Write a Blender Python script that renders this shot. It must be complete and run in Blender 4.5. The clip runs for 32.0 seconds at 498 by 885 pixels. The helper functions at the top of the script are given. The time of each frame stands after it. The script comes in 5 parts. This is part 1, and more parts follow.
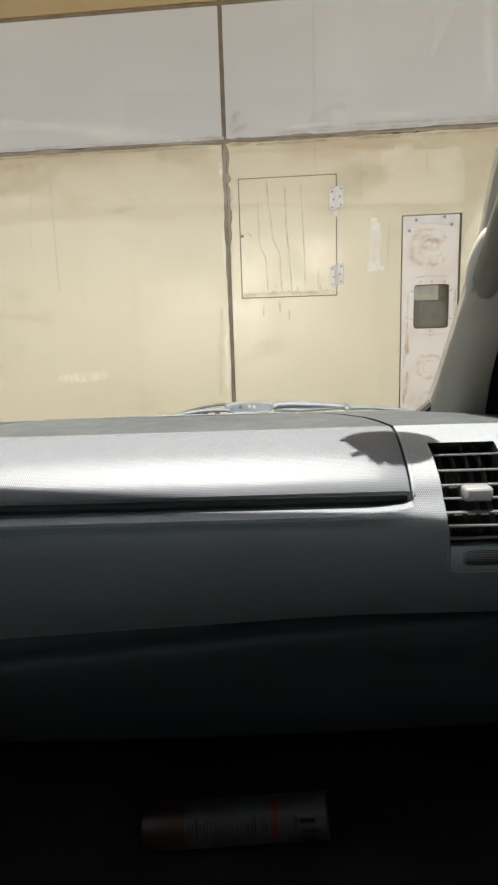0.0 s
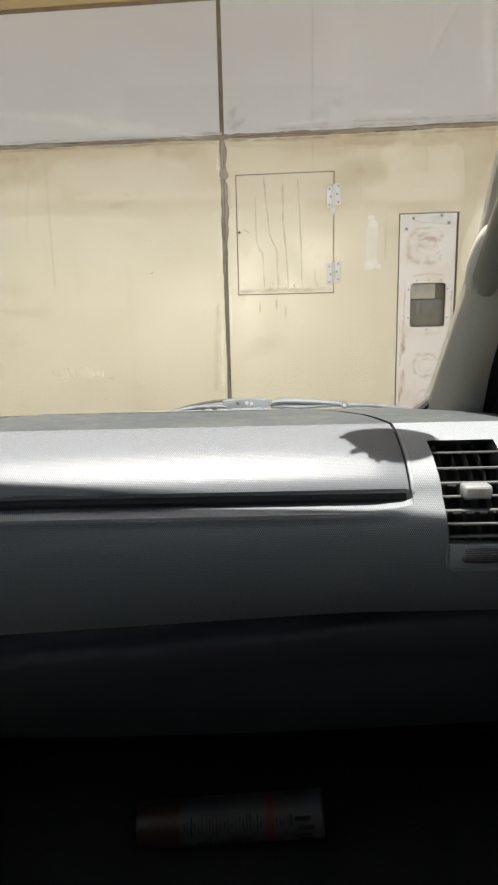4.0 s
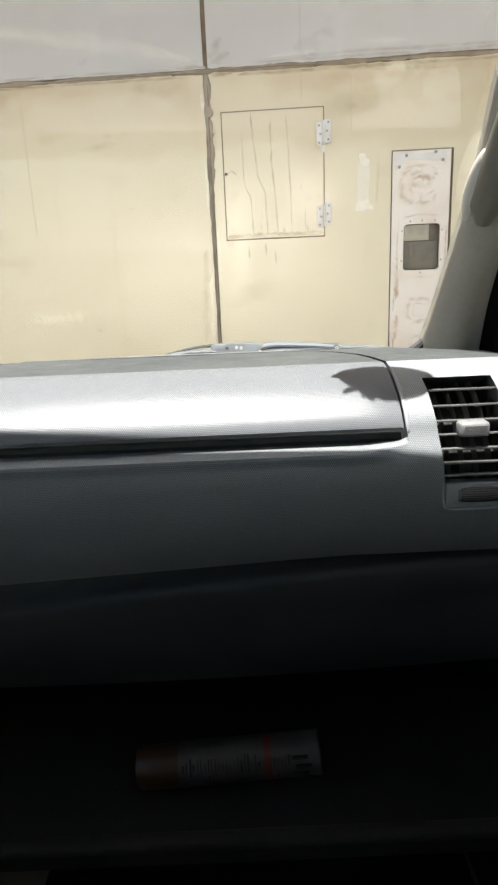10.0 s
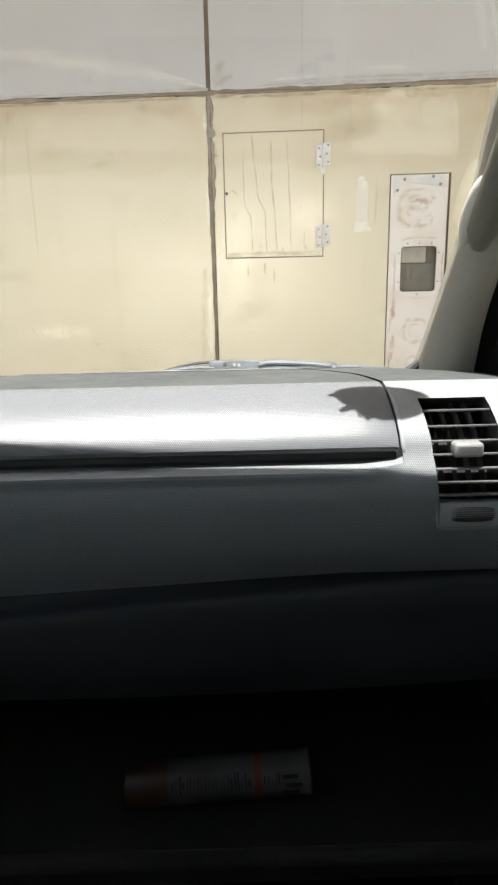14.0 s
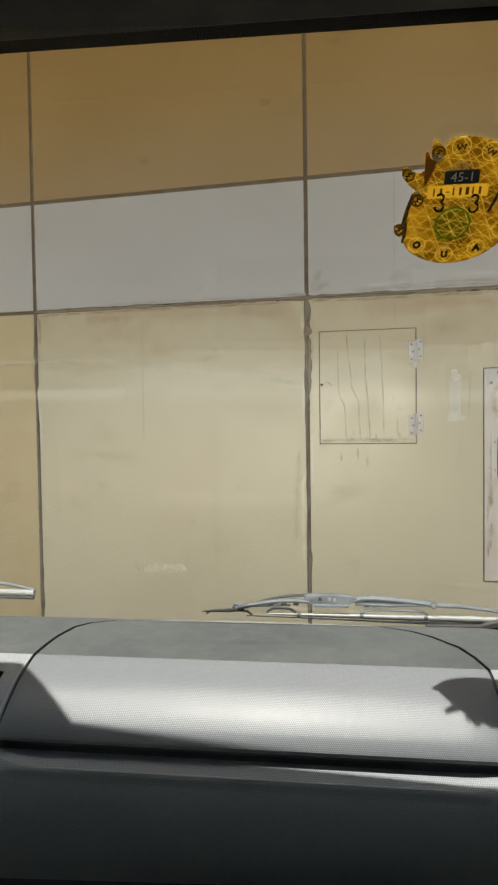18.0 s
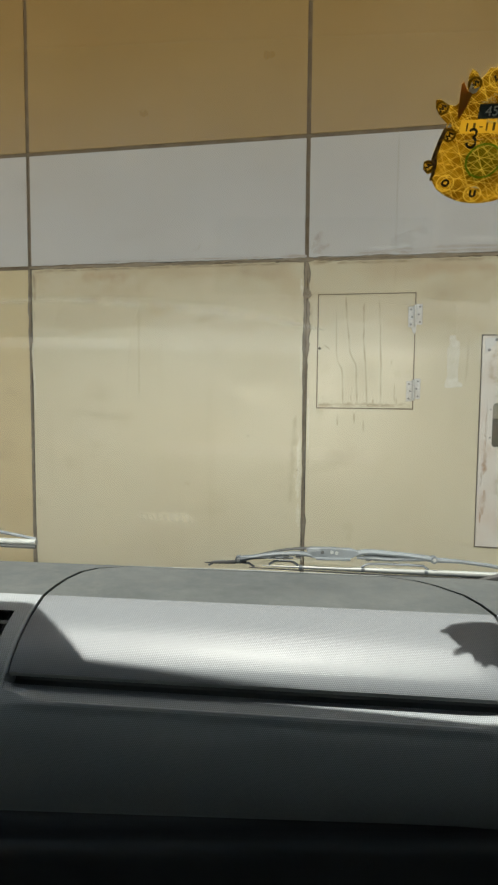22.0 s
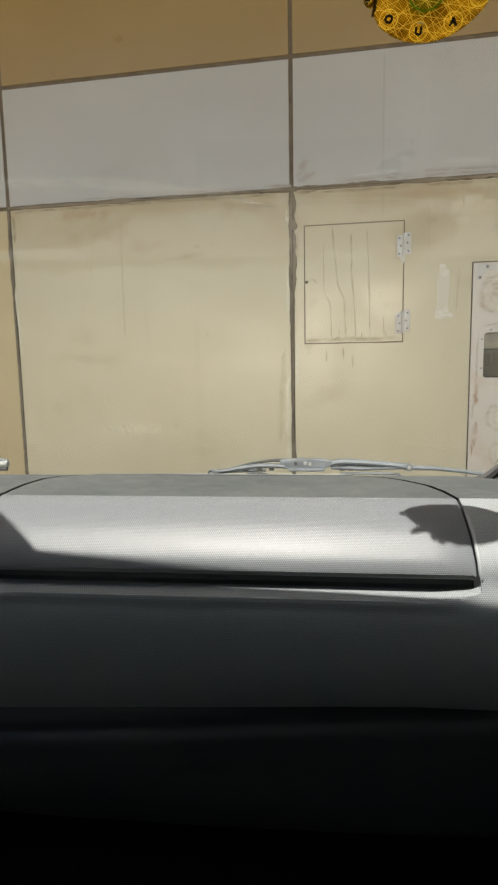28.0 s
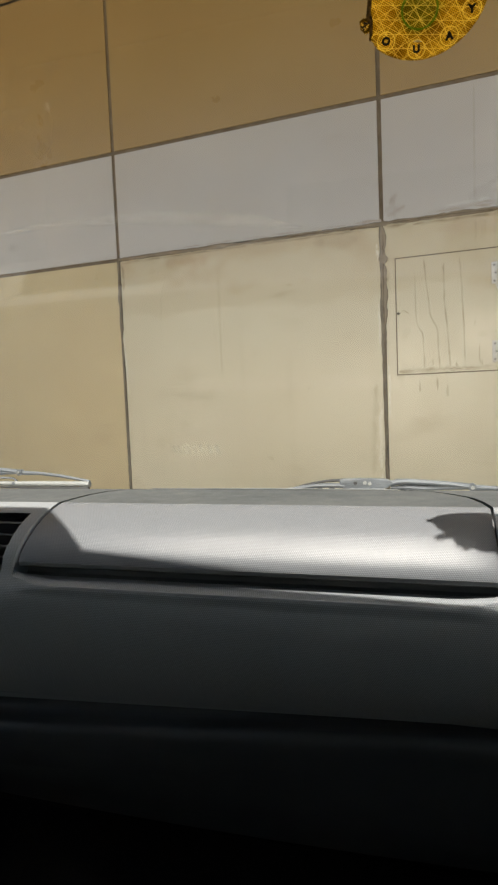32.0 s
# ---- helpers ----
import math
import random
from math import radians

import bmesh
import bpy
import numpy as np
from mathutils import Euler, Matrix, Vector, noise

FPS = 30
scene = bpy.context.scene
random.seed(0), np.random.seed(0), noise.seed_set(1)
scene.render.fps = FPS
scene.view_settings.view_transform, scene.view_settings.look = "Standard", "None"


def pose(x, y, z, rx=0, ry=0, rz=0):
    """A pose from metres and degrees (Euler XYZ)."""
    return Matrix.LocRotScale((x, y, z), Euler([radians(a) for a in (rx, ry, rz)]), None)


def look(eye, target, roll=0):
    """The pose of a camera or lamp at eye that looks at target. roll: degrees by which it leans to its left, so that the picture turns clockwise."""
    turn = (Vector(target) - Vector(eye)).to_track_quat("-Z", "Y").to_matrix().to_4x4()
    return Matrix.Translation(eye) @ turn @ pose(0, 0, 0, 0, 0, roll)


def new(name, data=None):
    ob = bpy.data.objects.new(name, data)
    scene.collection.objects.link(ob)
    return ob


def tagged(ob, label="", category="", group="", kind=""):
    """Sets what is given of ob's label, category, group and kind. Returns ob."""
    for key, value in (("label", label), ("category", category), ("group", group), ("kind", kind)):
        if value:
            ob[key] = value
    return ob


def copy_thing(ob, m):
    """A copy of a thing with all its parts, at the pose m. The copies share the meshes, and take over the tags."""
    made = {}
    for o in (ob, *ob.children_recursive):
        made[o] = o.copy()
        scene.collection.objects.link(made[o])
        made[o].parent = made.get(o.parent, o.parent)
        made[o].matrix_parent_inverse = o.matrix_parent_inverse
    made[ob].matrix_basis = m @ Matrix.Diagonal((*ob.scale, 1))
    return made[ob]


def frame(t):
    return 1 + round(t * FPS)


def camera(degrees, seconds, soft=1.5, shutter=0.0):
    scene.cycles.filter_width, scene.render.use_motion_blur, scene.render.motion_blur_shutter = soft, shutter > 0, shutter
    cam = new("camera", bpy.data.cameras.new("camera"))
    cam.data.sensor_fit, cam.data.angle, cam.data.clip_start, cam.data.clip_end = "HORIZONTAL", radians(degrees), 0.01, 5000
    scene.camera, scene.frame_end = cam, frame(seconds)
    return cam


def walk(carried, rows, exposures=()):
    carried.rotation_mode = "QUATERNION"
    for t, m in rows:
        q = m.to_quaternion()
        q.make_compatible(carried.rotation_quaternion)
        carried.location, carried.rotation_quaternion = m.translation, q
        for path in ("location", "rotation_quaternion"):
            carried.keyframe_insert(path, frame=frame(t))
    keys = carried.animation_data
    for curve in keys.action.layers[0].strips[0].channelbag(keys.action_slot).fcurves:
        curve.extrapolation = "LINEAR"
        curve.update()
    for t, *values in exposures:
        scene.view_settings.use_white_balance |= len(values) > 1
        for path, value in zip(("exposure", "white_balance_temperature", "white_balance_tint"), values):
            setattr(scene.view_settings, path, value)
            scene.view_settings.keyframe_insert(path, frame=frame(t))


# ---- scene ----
# The camera and its way
cam = camera(42.56, 32.0, soft=2.4)
PATH = [
    (0, (0.275, -2.173, 1.294), (0.071, -0.227, 0.883), -1.9),
    (0.5, (0.273, -2.175, 1.295), (0.071, -0.222, 0.914), -1.2),
    (1, (0.271, -2.173, 1.295), (0.093, -0.231, 0.852), -1.1),
    (1.5, (0.271, -2.169, 1.293), (0.089, -0.225, 0.86), -1.3),
    (2, (0.271, -2.169, 1.292), (0.106, -0.229, 0.833), -1.2),
    (2.5, (0.271, -2.168, 1.291), (0.107, -0.229, 0.83), -1.4),
    (3, (0.27, -2.165, 1.292), (0.109, -0.232, 0.806), -1.1),
    (3.5, (0.27, -2.168, 1.292), (0.083, -0.226, 0.85), -1.3),
    (5.5, (0.272, -2.171, 1.292), (0.098, -0.22, 0.89), -1.7),
    (6, (0.273, -2.171, 1.291), (0.102, -0.22, 0.888), -1.6),
    (6.5, (0.273, -2.171, 1.291), (0.104, -0.219, 0.889), -1.5),
    (7, (0.273, -2.173, 1.292), (0.097, -0.218, 0.907), -1.5),
    (7.5, (0.272, -2.176, 1.294), (0.093, -0.219, 0.922), -1.1),
    (8, (0.274, -2.165, 1.289), (0.104, -0.225, 0.835), -2.0),
    (8.5, (0.275, -2.174, 1.29), (0.141, -0.224, 0.866), -1.4),
    (9, (0.273, -2.163, 1.282), (0.117, -0.234, 0.777), -1.7),
    (9.5, (0.272, -2.151, 1.276), (0.106, -0.238, 0.715), -2.1),
    (10, (0.272, -2.152, 1.276), (0.104, -0.239, 0.716), -2.5),
    (10.5, (0.271, -2.153, 1.276), (0.109, -0.235, 0.733), -2.0),
    (11, (0.27, -2.152, 1.277), (0.113, -0.236, 0.725), -1.7),
    (11.5, (0.271, -2.152, 1.275), (0.111, -0.238, 0.717), -1.8),
    (12, (0.271, -2.154, 1.275), (0.103, -0.233, 0.743), -1.9),
    (12.5, (0.271, -2.154, 1.277), (0.108, -0.234, 0.742), -1.6),
    (13, (0.272, -2.153, 1.274), (0.11, -0.234, 0.736), -1.6),
    (13.5, (0.271, -2.156, 1.276), (0.116, -0.233, 0.749), -1.4),
    (15.5, (0.269, -2.159, 1.281), (0.119, -0.217, 0.825), -0.8),
    (16, (0.26, -2.174, 1.296), (0.129, -0.22, 0.889), 0.3),
    (16.5, (0.265, -2.166, 1.306), (0.087, -0.195, 1.022), -0.3),
    (17, (0.259, -2.166, 1.331), (0.039, -0.195, 1.072), 0.3),
    (17.5, (0.276, -2.128, 1.4), (0.094, -0.189, 0.946), 0.7),
    (17.6, (0.277, -2.122, 1.410), (0.079, -0.179, 0.987), 0.45),
    (17.8, (0.267, -2.126, 1.426), (-0.018, -0.157, 1.202), 0.6),
    (18, (0.261, -2.145, 1.414), (-0.162, -0.192, 1.34), -0.8),
    (18.5, (0.231, -2.162, 1.402), (-0.239, -0.222, 1.283), 0.4),
    (19, (0.232, -2.165, 1.397), (-0.172, -0.207, 1.326), 1.0),
    (19.5, (0.232, -2.162, 1.395), (-0.147, -0.2, 1.309), 0.9),
    (20, (0.234, -2.16, 1.392), (-0.142, -0.198, 1.297), 0.4),
    (20.5, (0.236, -2.159, 1.393), (-0.148, -0.199, 1.28), 0.4),
    (21, (0.233, -2.154, 1.391), (-0.151, -0.196, 1.254), 0.7),
    (21.5, (0.234, -2.15, 1.389), (-0.153, -0.194, 1.234), 0.6),
    (22, (0.235, -2.149, 1.388), (-0.151, -0.193, 1.221), 0.5),
    (22.5, (0.238, -2.153, 1.383), (-0.141, -0.198, 1.202), 0.3),
    (23, (0.236, -2.144, 1.379), (-0.113, -0.192, 1.115), 0.6),
    (23.5, (0.236, -2.153, 1.37), (-0.127, -0.204, 1.105), 0.3),
    (24, (0.24, -2.147, 1.361), (-0.12, -0.2008, 1.0731), 0.53),
    (24.5, (0.248, -2.134, 1.343), (-0.1223, -0.1987, 1.0), -0.05),
    (25, (0.25, -2.137, 1.345), (-0.1144, -0.1941, 1.041), 0.4),
    (25.5, (0.249, -2.13, 1.35), (-0.1164, -0.2007, 0.97), -0.33),
    (27.5, (0.275, -2.128, 1.32), (-0.1465, -0.1947, 1.0288), -0.39),
    (28, (0.281, -2.127, 1.314), (-0.1155, -0.1883, 1.0237), -1.08),
    (28.5, (0.3, -2.1305, 1.303), (-0.1395, -0.1905, 1.0949), -0.24),
    (29, (0.319, -2.133, 1.293), (-0.1488, -0.2021, 1.0632), -1.06),
    (29.5, (0.3335, -2.1315, 1.289), (-0.2503, -0.2268, 1.1119), -1.24),
    (30, (0.348, -2.129, 1.285), (-0.2708, -0.2365, 1.0968), -1.22),
    (30.5, (0.3565, -2.13, 1.2835), (-0.2509, -0.2445, 1.0077), -1.45),
    (31, (0.364, -2.131, 1.281), (-0.2992, -0.2529, 1.0998), -0.9),
    (31.5, (0.367, -2.131, 1.2815), (-0.3332, -0.262, 1.1529), -1.34),
    (32, (0.37, -2.131, 1.282), (-0.3786, -0.2823, 1.1334), -2.33),
]
walk(cam, [(t, look(eye, target, roll)) for t, eye, target, roll in PATH],
     exposures=[(0, 1.32, 6850, 10), (8.0, 1.32, 6850, 10), (9.5, 1.52, 6750, 10), (15.5, 1.45, 6850, 10), (17.0, 1.05, 6950, 10), (18.0, 0.79, 6950, 7), (19.0, 0.85, 6900, 3), (23.0, 0.85, 6850, 3), (25.0, 0.84, 6950, 6), (28.0, 0.84, 7050, 8), (30.0, 0.84, 7100, 10), (32.0, 0.84, 7100, 10)])

# Sky and sun: almost overhead, a little behind the van
GROUND = -0.18
SUN_WAY = Vector((0.083, 0.19, -1.0)).normalized()
world = bpy.data.worlds.new("sky")
scene.world = world
world.use_nodes = True
wn = world.node_tree.nodes
sky = wn.new("ShaderNodeTexSky")
sky.sky_type = "NISHITA"
sky.sun_disc = False
sky.sun_elevation = math.asin(-SUN_WAY.z)
sky.sun_rotation = math.atan2(-SUN_WAY.x, -SUN_WAY.y)
sky.dust_density = 2.5
wn["Background"].inputs["Strength"].default_value = 0.15
world.node_tree.links.new(sky.outputs["Color"], wn["Background"].inputs["Color"])
sun = new("sun", bpy.data.lights.new("sun", "SUN"))
sun.data.energy, sun.data.angle, sun.data.color = 4.6, radians(0.55), (1.0, 0.985, 0.96)
sun.matrix_world = look((-0.5, -3.0, 9.0), Vector((-0.5, -3.0, 9.0)) + SUN_WAY)


# ---- materials ----
def material(name, color, rough=0.6, metal=0.0, spec=0.5):
    m = bpy.data.materials.new(name)
    m.use_nodes = True
    b = m.node_tree.nodes["Principled BSDF"]
    b.inputs["Base Color"].default_value = (*color, 1)
    b.inputs["Roughness"].default_value = rough
    b.inputs["Metallic"].default_value = metal
    b.inputs["Specular IOR Level"].default_value = spec
    return m


def node(m, kind, **inputs):
    n = m.node_tree.nodes.new(kind)
    for key, value in inputs.items():
        n.inputs[key.replace("_", " ")].default_value = value
    return n


def link(m, a, b):
    m.node_tree.links.new(a, b)


def coords(m, scale=(1, 1, 1), kind="Object"):
    tc, mp = node(m, "ShaderNodeTexCoord"), node(m, "ShaderNodeMapping")
    link(m, tc.outputs[kind], mp.inputs["Vector"])
    mp.inputs["Scale"].default_value = scale
    return mp.outputs["Vector"]


def noise_of(m, vector, scale, detail=4.0, rough=0.55):
    n = node(m, "ShaderNodeTexNoise", Scale=scale, Detail=detail, Roughness=rough)
    link(m, vector, n.inputs["Vector"])
    return n.outputs["Fac"]


def ramp(m, fac, low, high, a=0.0, b=1.0):
    r = node(m, "ShaderNodeMapRange")
    r.inputs["From Min"].default_value, r.inputs["From Max"].default_value = low, high
    r.inputs["To Min"].default_value, r.inputs["To Max"].default_value = a, b
    link(m, fac, r.inputs["Value"])
    return r.outputs["Result"]


def blend(m, fac, a, b):
    x = node(m, "ShaderNodeMix")
    x.data_type = "RGBA"
    link(m, fac, x.inputs["Factor"])
    for value, slot in ((a, x.inputs["A"]), (b, x.inputs["B"])):
        if isinstance(value, tuple):
            slot.default_value = (*value, 1)
        else:
            link(m, value, slot)
    return x.outputs["Result"]


def bump(m, height, strength, distance):
    n = node(m, "ShaderNodeBump", Strength=strength, Distance=distance)
    link(m, height, n.inputs["Height"])
    link(m, n.outputs["Normal"], m.node_tree.nodes["Principled BSDF"].inputs["Normal"])
    return n


def principled(m):
    return m.node_tree.nodes["Principled BSDF"]


def film_mask(m, opacity, scale, solid=0.45):
    """Thin at its edges (UV x from 0 to 1 across it) and blotchy along its length."""
    uv = node(m, "ShaderNodeSeparateXYZ")
    link(m, node(m, "ShaderNodeTexCoord").outputs["UV"], uv.inputs[0])
    off = node(m, "ShaderNodeMath")
    off.operation = "PINGPONG"
    off.inputs[1].default_value = 0.5
    link(m, uv.outputs["X"], off.inputs[0])
    edge = ramp(m, off.outputs[0], 0.0, solid, 0, 1)
    blot = ramp(m, noise_of(m, coords(m), scale, 5, 0.65), 0.36, 0.62, 0.05, opacity)
    mul = node(m, "ShaderNodeMath")
    mul.operation = "MULTIPLY"
    link(m, edge, mul.inputs[0])
    link(m, blot, mul.inputs[1])
    return mul.outputs[0]


def mottled(name, color, other, rough, scale, bump_scale=0.0, bump_height=0.0, spec=0.5, metal=0.0, contrast=(0.35, 0.65), film=None):
    """A surface with large stains and fine grain."""
    m = material(name, color, rough, metal, spec)
    v = coords(m)
    big = ramp(m, noise_of(m, v, scale, 5), *contrast)
    c = blend(m, big, color, other)
    fine = ramp(m, noise_of(m, v, scale * 22, 3), 0.3, 0.75, 0.0, 0.35)
    c = blend(m, fine, c, tuple(x * 0.72 for x in color))
    if film:
        c = blend(m, film_mask(m, film[1], film[2]), c, film[0])
    link(m, c, principled(m).inputs["Base Color"])
    link(m, ramp(m, noise_of(m, v, scale * 5, 3), 0.3, 0.7, rough * 0.85, min(1, rough * 1.15)), principled(m).inputs["Roughness"])
    if bump_scale:
        bump(m, noise_of(m, v, bump_scale, 5), 0.5, bump_height)
    return m


def cladding(name, color, warm, dirty, rough=0.32, spread=0.55, shade_grime=None, film=None):
    """Painted metal sheet: broad cloudy fading, brown water stains, dirt that runs down, small specks."""
    m = material(name, color, rough)
    v = coords(m)
    cloud = ramp(m, noise_of(m, v, 1.7, 3), 0.35, 0.68, 0, spread)
    c = blend(m, cloud, color, warm)
    pale = ramp(m, noise_of(m, coords(m, (1.3, 1.3, 2.1)), 2.9, 2, 0.4), 0.55, 0.72, 0, 0.25)
    c = blend(m, pale, c, tuple(min(0.85, x * 1.12) for x in color))
    stains = ramp(m, noise_of(m, coords(m, (1.0, 1.0, 2.2)), 3.4, 6, 0.62), 0.57, 0.74, 0, 0.42)
    c = blend(m, stains, c, dirty)
    runs = noise_of(m, coords(m, (17, 17, 1.3)), 1.0, 6)
    c = blend(m, ramp(m, runs, 0.58, 0.80, 0, 0.20), c, dirty)
    if shade_grime:
        # darker tone painted above a wavering edge of reflected light; dirt under the joint
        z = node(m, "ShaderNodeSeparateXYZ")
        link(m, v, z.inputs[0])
        for low, high, tone, amount, wave, size in ((1.585, 1.612, shade_grime, 0.40, 0.05, 2.3), (1.70, 1.84, (0.42, 0.29, 0.15), 0.42, 0.16, 5.0)):
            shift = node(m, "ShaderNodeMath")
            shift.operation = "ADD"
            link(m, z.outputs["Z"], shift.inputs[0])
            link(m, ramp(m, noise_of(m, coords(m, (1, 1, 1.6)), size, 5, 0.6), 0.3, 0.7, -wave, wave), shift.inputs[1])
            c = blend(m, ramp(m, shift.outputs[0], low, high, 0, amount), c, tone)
    specks = ramp(m, noise_of(m, v, 34, 2), 0.73, 0.80, 0, 0.35)
    c = blend(m, specks, c, tuple(x * 0.6 for x in dirty))
    if film:
        c = blend(m, film_mask(m, film[1], film[2]), c, film[0])
    link(m, c, principled(m).inputs["Base Color"])
    link(m, ramp(m, noise_of(m, v, 5, 4), 0.3, 0.7, rough * 0.8, rough * 1.5), principled(m).inputs["Roughness"])
    bump(m, noise_of(m, v, 2.2, 2), 0.18, 0.006)
    return m


def grained(name, color, rough, pitch, depth, spec=0.5, dust=0.12, pits=0.22):
    """Moulded plastic with an even hexagonal pimple grain in its UV metres, a little dust on it."""
    m = material(name, color, rough, 0.0, spec)
    v = coords(m)
    uv = node(m, "ShaderNodeTexCoord").outputs["UV"]
    total = None
    for k in range(3):
        a = radians(90 + 60 * k)
        dot = node(m, "ShaderNodeVectorMath")
        dot.operation = "DOT_PRODUCT"
        link(m, uv, dot.inputs[0])
        n = 2 * math.pi / (pitch * 0.866)
        dot.inputs[1].default_value = (n * math.cos(a), n * math.sin(a), 0)
        wave = node(m, "ShaderNodeMath")
        wave.operation = "COSINE"
        link(m, dot.outputs["Value"], wave.inputs[0])
        if total is None:
            total = wave.outputs[0]
        else:
            add = node(m, "ShaderNodeMath")
            add.operation = "ADD"
            link(m, total, add.inputs[0])
            link(m, wave.outputs[0], add.inputs[1])
            total = add.outputs[0]
    bump(m, ramp(m, total, -1.5, 3.0), 0.8, depth)
    lint = ramp(m, noise_of(m, v, 14, 6), 0.4, 0.75, 0, dust)
    c = blend(m, lint, color, (0.40, 0.38, 0.34))
    c = blend(m, ramp(m, total, 0.7, -1.3, 0, pits), c, tuple(x * 0.45 for x in color))
    rub = ramp(m, noise_of(m, coords(m, (3, 3, 3)), 16, 5), 0.55, 0.85, 0, 0.06)
    c = blend(m, rub, c, tuple(x * 1.3 for x in color))
    link(m, c, principled(m).inputs["Base Color"])
    link(m, ramp(m, noise_of(m, v, 30, 4), 0.3, 0.7, rough * 0.97, rough * 1.05), principled(m).inputs["Roughness"])
    return m


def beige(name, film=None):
    return cladding(name, (0.588, 0.526, 0.372), (0.525, 0.445, 0.292), (0.38, 0.29, 0.17), shade_grime=(0.46, 0.36, 0.21), film=film)


def pale_grey(name, film=None):
    return cladding(name, (0.490, 0.458, 0.414), (0.445, 0.408, 0.36), (0.38, 0.33, 0.28), film=film)


def board(name, film=None):
    return mottled(name, (0.68, 0.62, 0.53), (0.60, 0.49, 0.38), 0.55, 11, 60, 0.002, contrast=(0.46, 0.72), film=film)


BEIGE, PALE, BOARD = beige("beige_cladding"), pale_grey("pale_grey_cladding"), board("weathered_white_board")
TAN = cladding("tan_cladding", (0.35, 0.235, 0.098), (0.31, 0.20, 0.075), (0.27, 0.18, 0.09))
SAND = cladding("sand_cladding", (0.54, 0.435, 0.245), (0.48, 0.365, 0.19), (0.36, 0.27, 0.15))
CREAM = cladding("cream_cladding", (0.66, 0.60, 0.48), (0.60, 0.52, 0.38), (0.5, 0.42, 0.3))
SEALANT = mottled("brown_sealant", (0.150, 0.120, 0.082), (0.27, 0.225, 0.16), 0.9, 16, 160, 0.004)
FILLER = mottled("brown_filler", (0.33, 0.262, 0.185), (0.21, 0.165, 0.11), 0.9, 13, 160, 0.004)
JOINT = mottled("dark_joint", (0.145, 0.102, 0.060), (0.21, 0.16, 0.105), 0.8, 20)
STAIN = beige("rust_run", ((0.25, 0.185, 0.095), 0.85, 17))
SMUDGE = beige("brown_smudge", ((0.36, 0.27, 0.155), 0.50, 22))
SCRAPE = beige("pale_scrape", ((0.74, 0.71, 0.58), 0.75, 60))
RUSTY = beige("rust_bloom", ((0.42, 0.27, 0.14), 0.50, 26))
GREY_SMUDGE = pale_grey("smudge_on_grey", ((0.30, 0.235, 0.165), 0.70, 20))
GREY_LINE = pale_grey("hairline_on_grey", ((0.30, 0.26, 0.19), 0.45, 60))
GREY_SCRAPE = pale_grey("scrape_on_grey", ((0.62, 0.60, 0.55), 0.6, 50))
GLUE = board("glue_mark", ((0.44, 0.345, 0.235), 0.85, 45))
BOARD_RUST = board("rust_on_board", ((0.36, 0.21, 0.115), 0.95, 26))
BOARD_STAIN = board("stain_on_board", ((0.24, 0.17, 0.09), 0.75, 60))
BACKING = mottled("wall_core", (0.10, 0.08, 0.05), (0.14, 0.11, 0.08), 0.9, 3)
CONCRETE = mottled("concrete", (0.40, 0.385, 0.35), (0.33, 0.31, 0.28), 0.85, 2.5, 60, 0.004)
PAVING = mottled("sandy_paving", (0.365, 0.33, 0.27), (0.305, 0.27, 0.22), 0.9, 0.8, 40, 0.006)
WHITE = mottled("white_paint", (0.62, 0.60, 0.55), (0.55, 0.50, 0.43), 0.45, 30, 80, 0.001)
TAPE = mottled("clear_old_tape", (0.575, 0.525, 0.39), (0.66, 0.62, 0.51), 0.3, 30, 90, 0.002)
TAPE_WHITE = mottled("whitened_tape", (0.70, 0.67, 0.58), (0.62, 0.57, 0.44), 0.5, 45, 120, 0.003)
METER = mottled("meter_grey", (0.36, 0.32, 0.235), (0.24, 0.21, 0.15), 0.5, 20)
DARK_METER = mottled("meter_dark", (0.125, 0.105, 0.062), (0.075, 0.062, 0.036), 0.4, 20)
SCREW = material("screw_steel", (0.25, 0.23, 0.21), 0.5, 0.8)
FACE = grained("grey_dash_plastic", (0.166, 0.178, 0.192), 0.26, 0.0019, 0.00017, 0.25, dust=0.03, pits=0.50)
# same plastic as the lid, lightened to make up for its dim shade
FRONT = grained("lightened_dash_front", (0.275, 0.296, 0.312), 0.46, 0.0019, 0.00018, 0.34, dust=0.05, pits=0.75)
PAD = mottled("dusty_dash_pad", (0.044, 0.051, 0.053), (0.068, 0.075, 0.075), 0.8, 9, 900, 0.0003)
# gap strip darkened in colour for the shade under the glovebox lid
SHADED_REVEAL = mottled("shaded_reveal", (0.075, 0.078, 0.080), (0.055, 0.057, 0.060), 0.6, 20)
RIM_HIGHLIGHT = mottled("pad_rim_highlight", (0.24, 0.25, 0.245), (0.16, 0.17, 0.168), 0.5, 40)
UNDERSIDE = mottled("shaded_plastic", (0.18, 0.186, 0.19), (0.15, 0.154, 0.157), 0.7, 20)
DARK = grained("dark_lower_plastic", (0.038, 0.041, 0.046), 0.42, 0.0019, 0.00015, 0.5, dust=0.02)
SLAT = material("vent_slat_black", (0.035, 0.036, 0.037), 0.35)
VANE = mottled("vent_vane_grey", (0.17, 0.175, 0.175), (0.14, 0.144, 0.145), 0.45, 40)
KNOB = material("vent_knob_grey", (0.205, 0.21, 0.21), 0.45)
TRIM = mottled("pillar_trim", (0.365, 0.35, 0.298), (0.325, 0.31, 0.265), 0.6, 6, 1400, 0.0003)
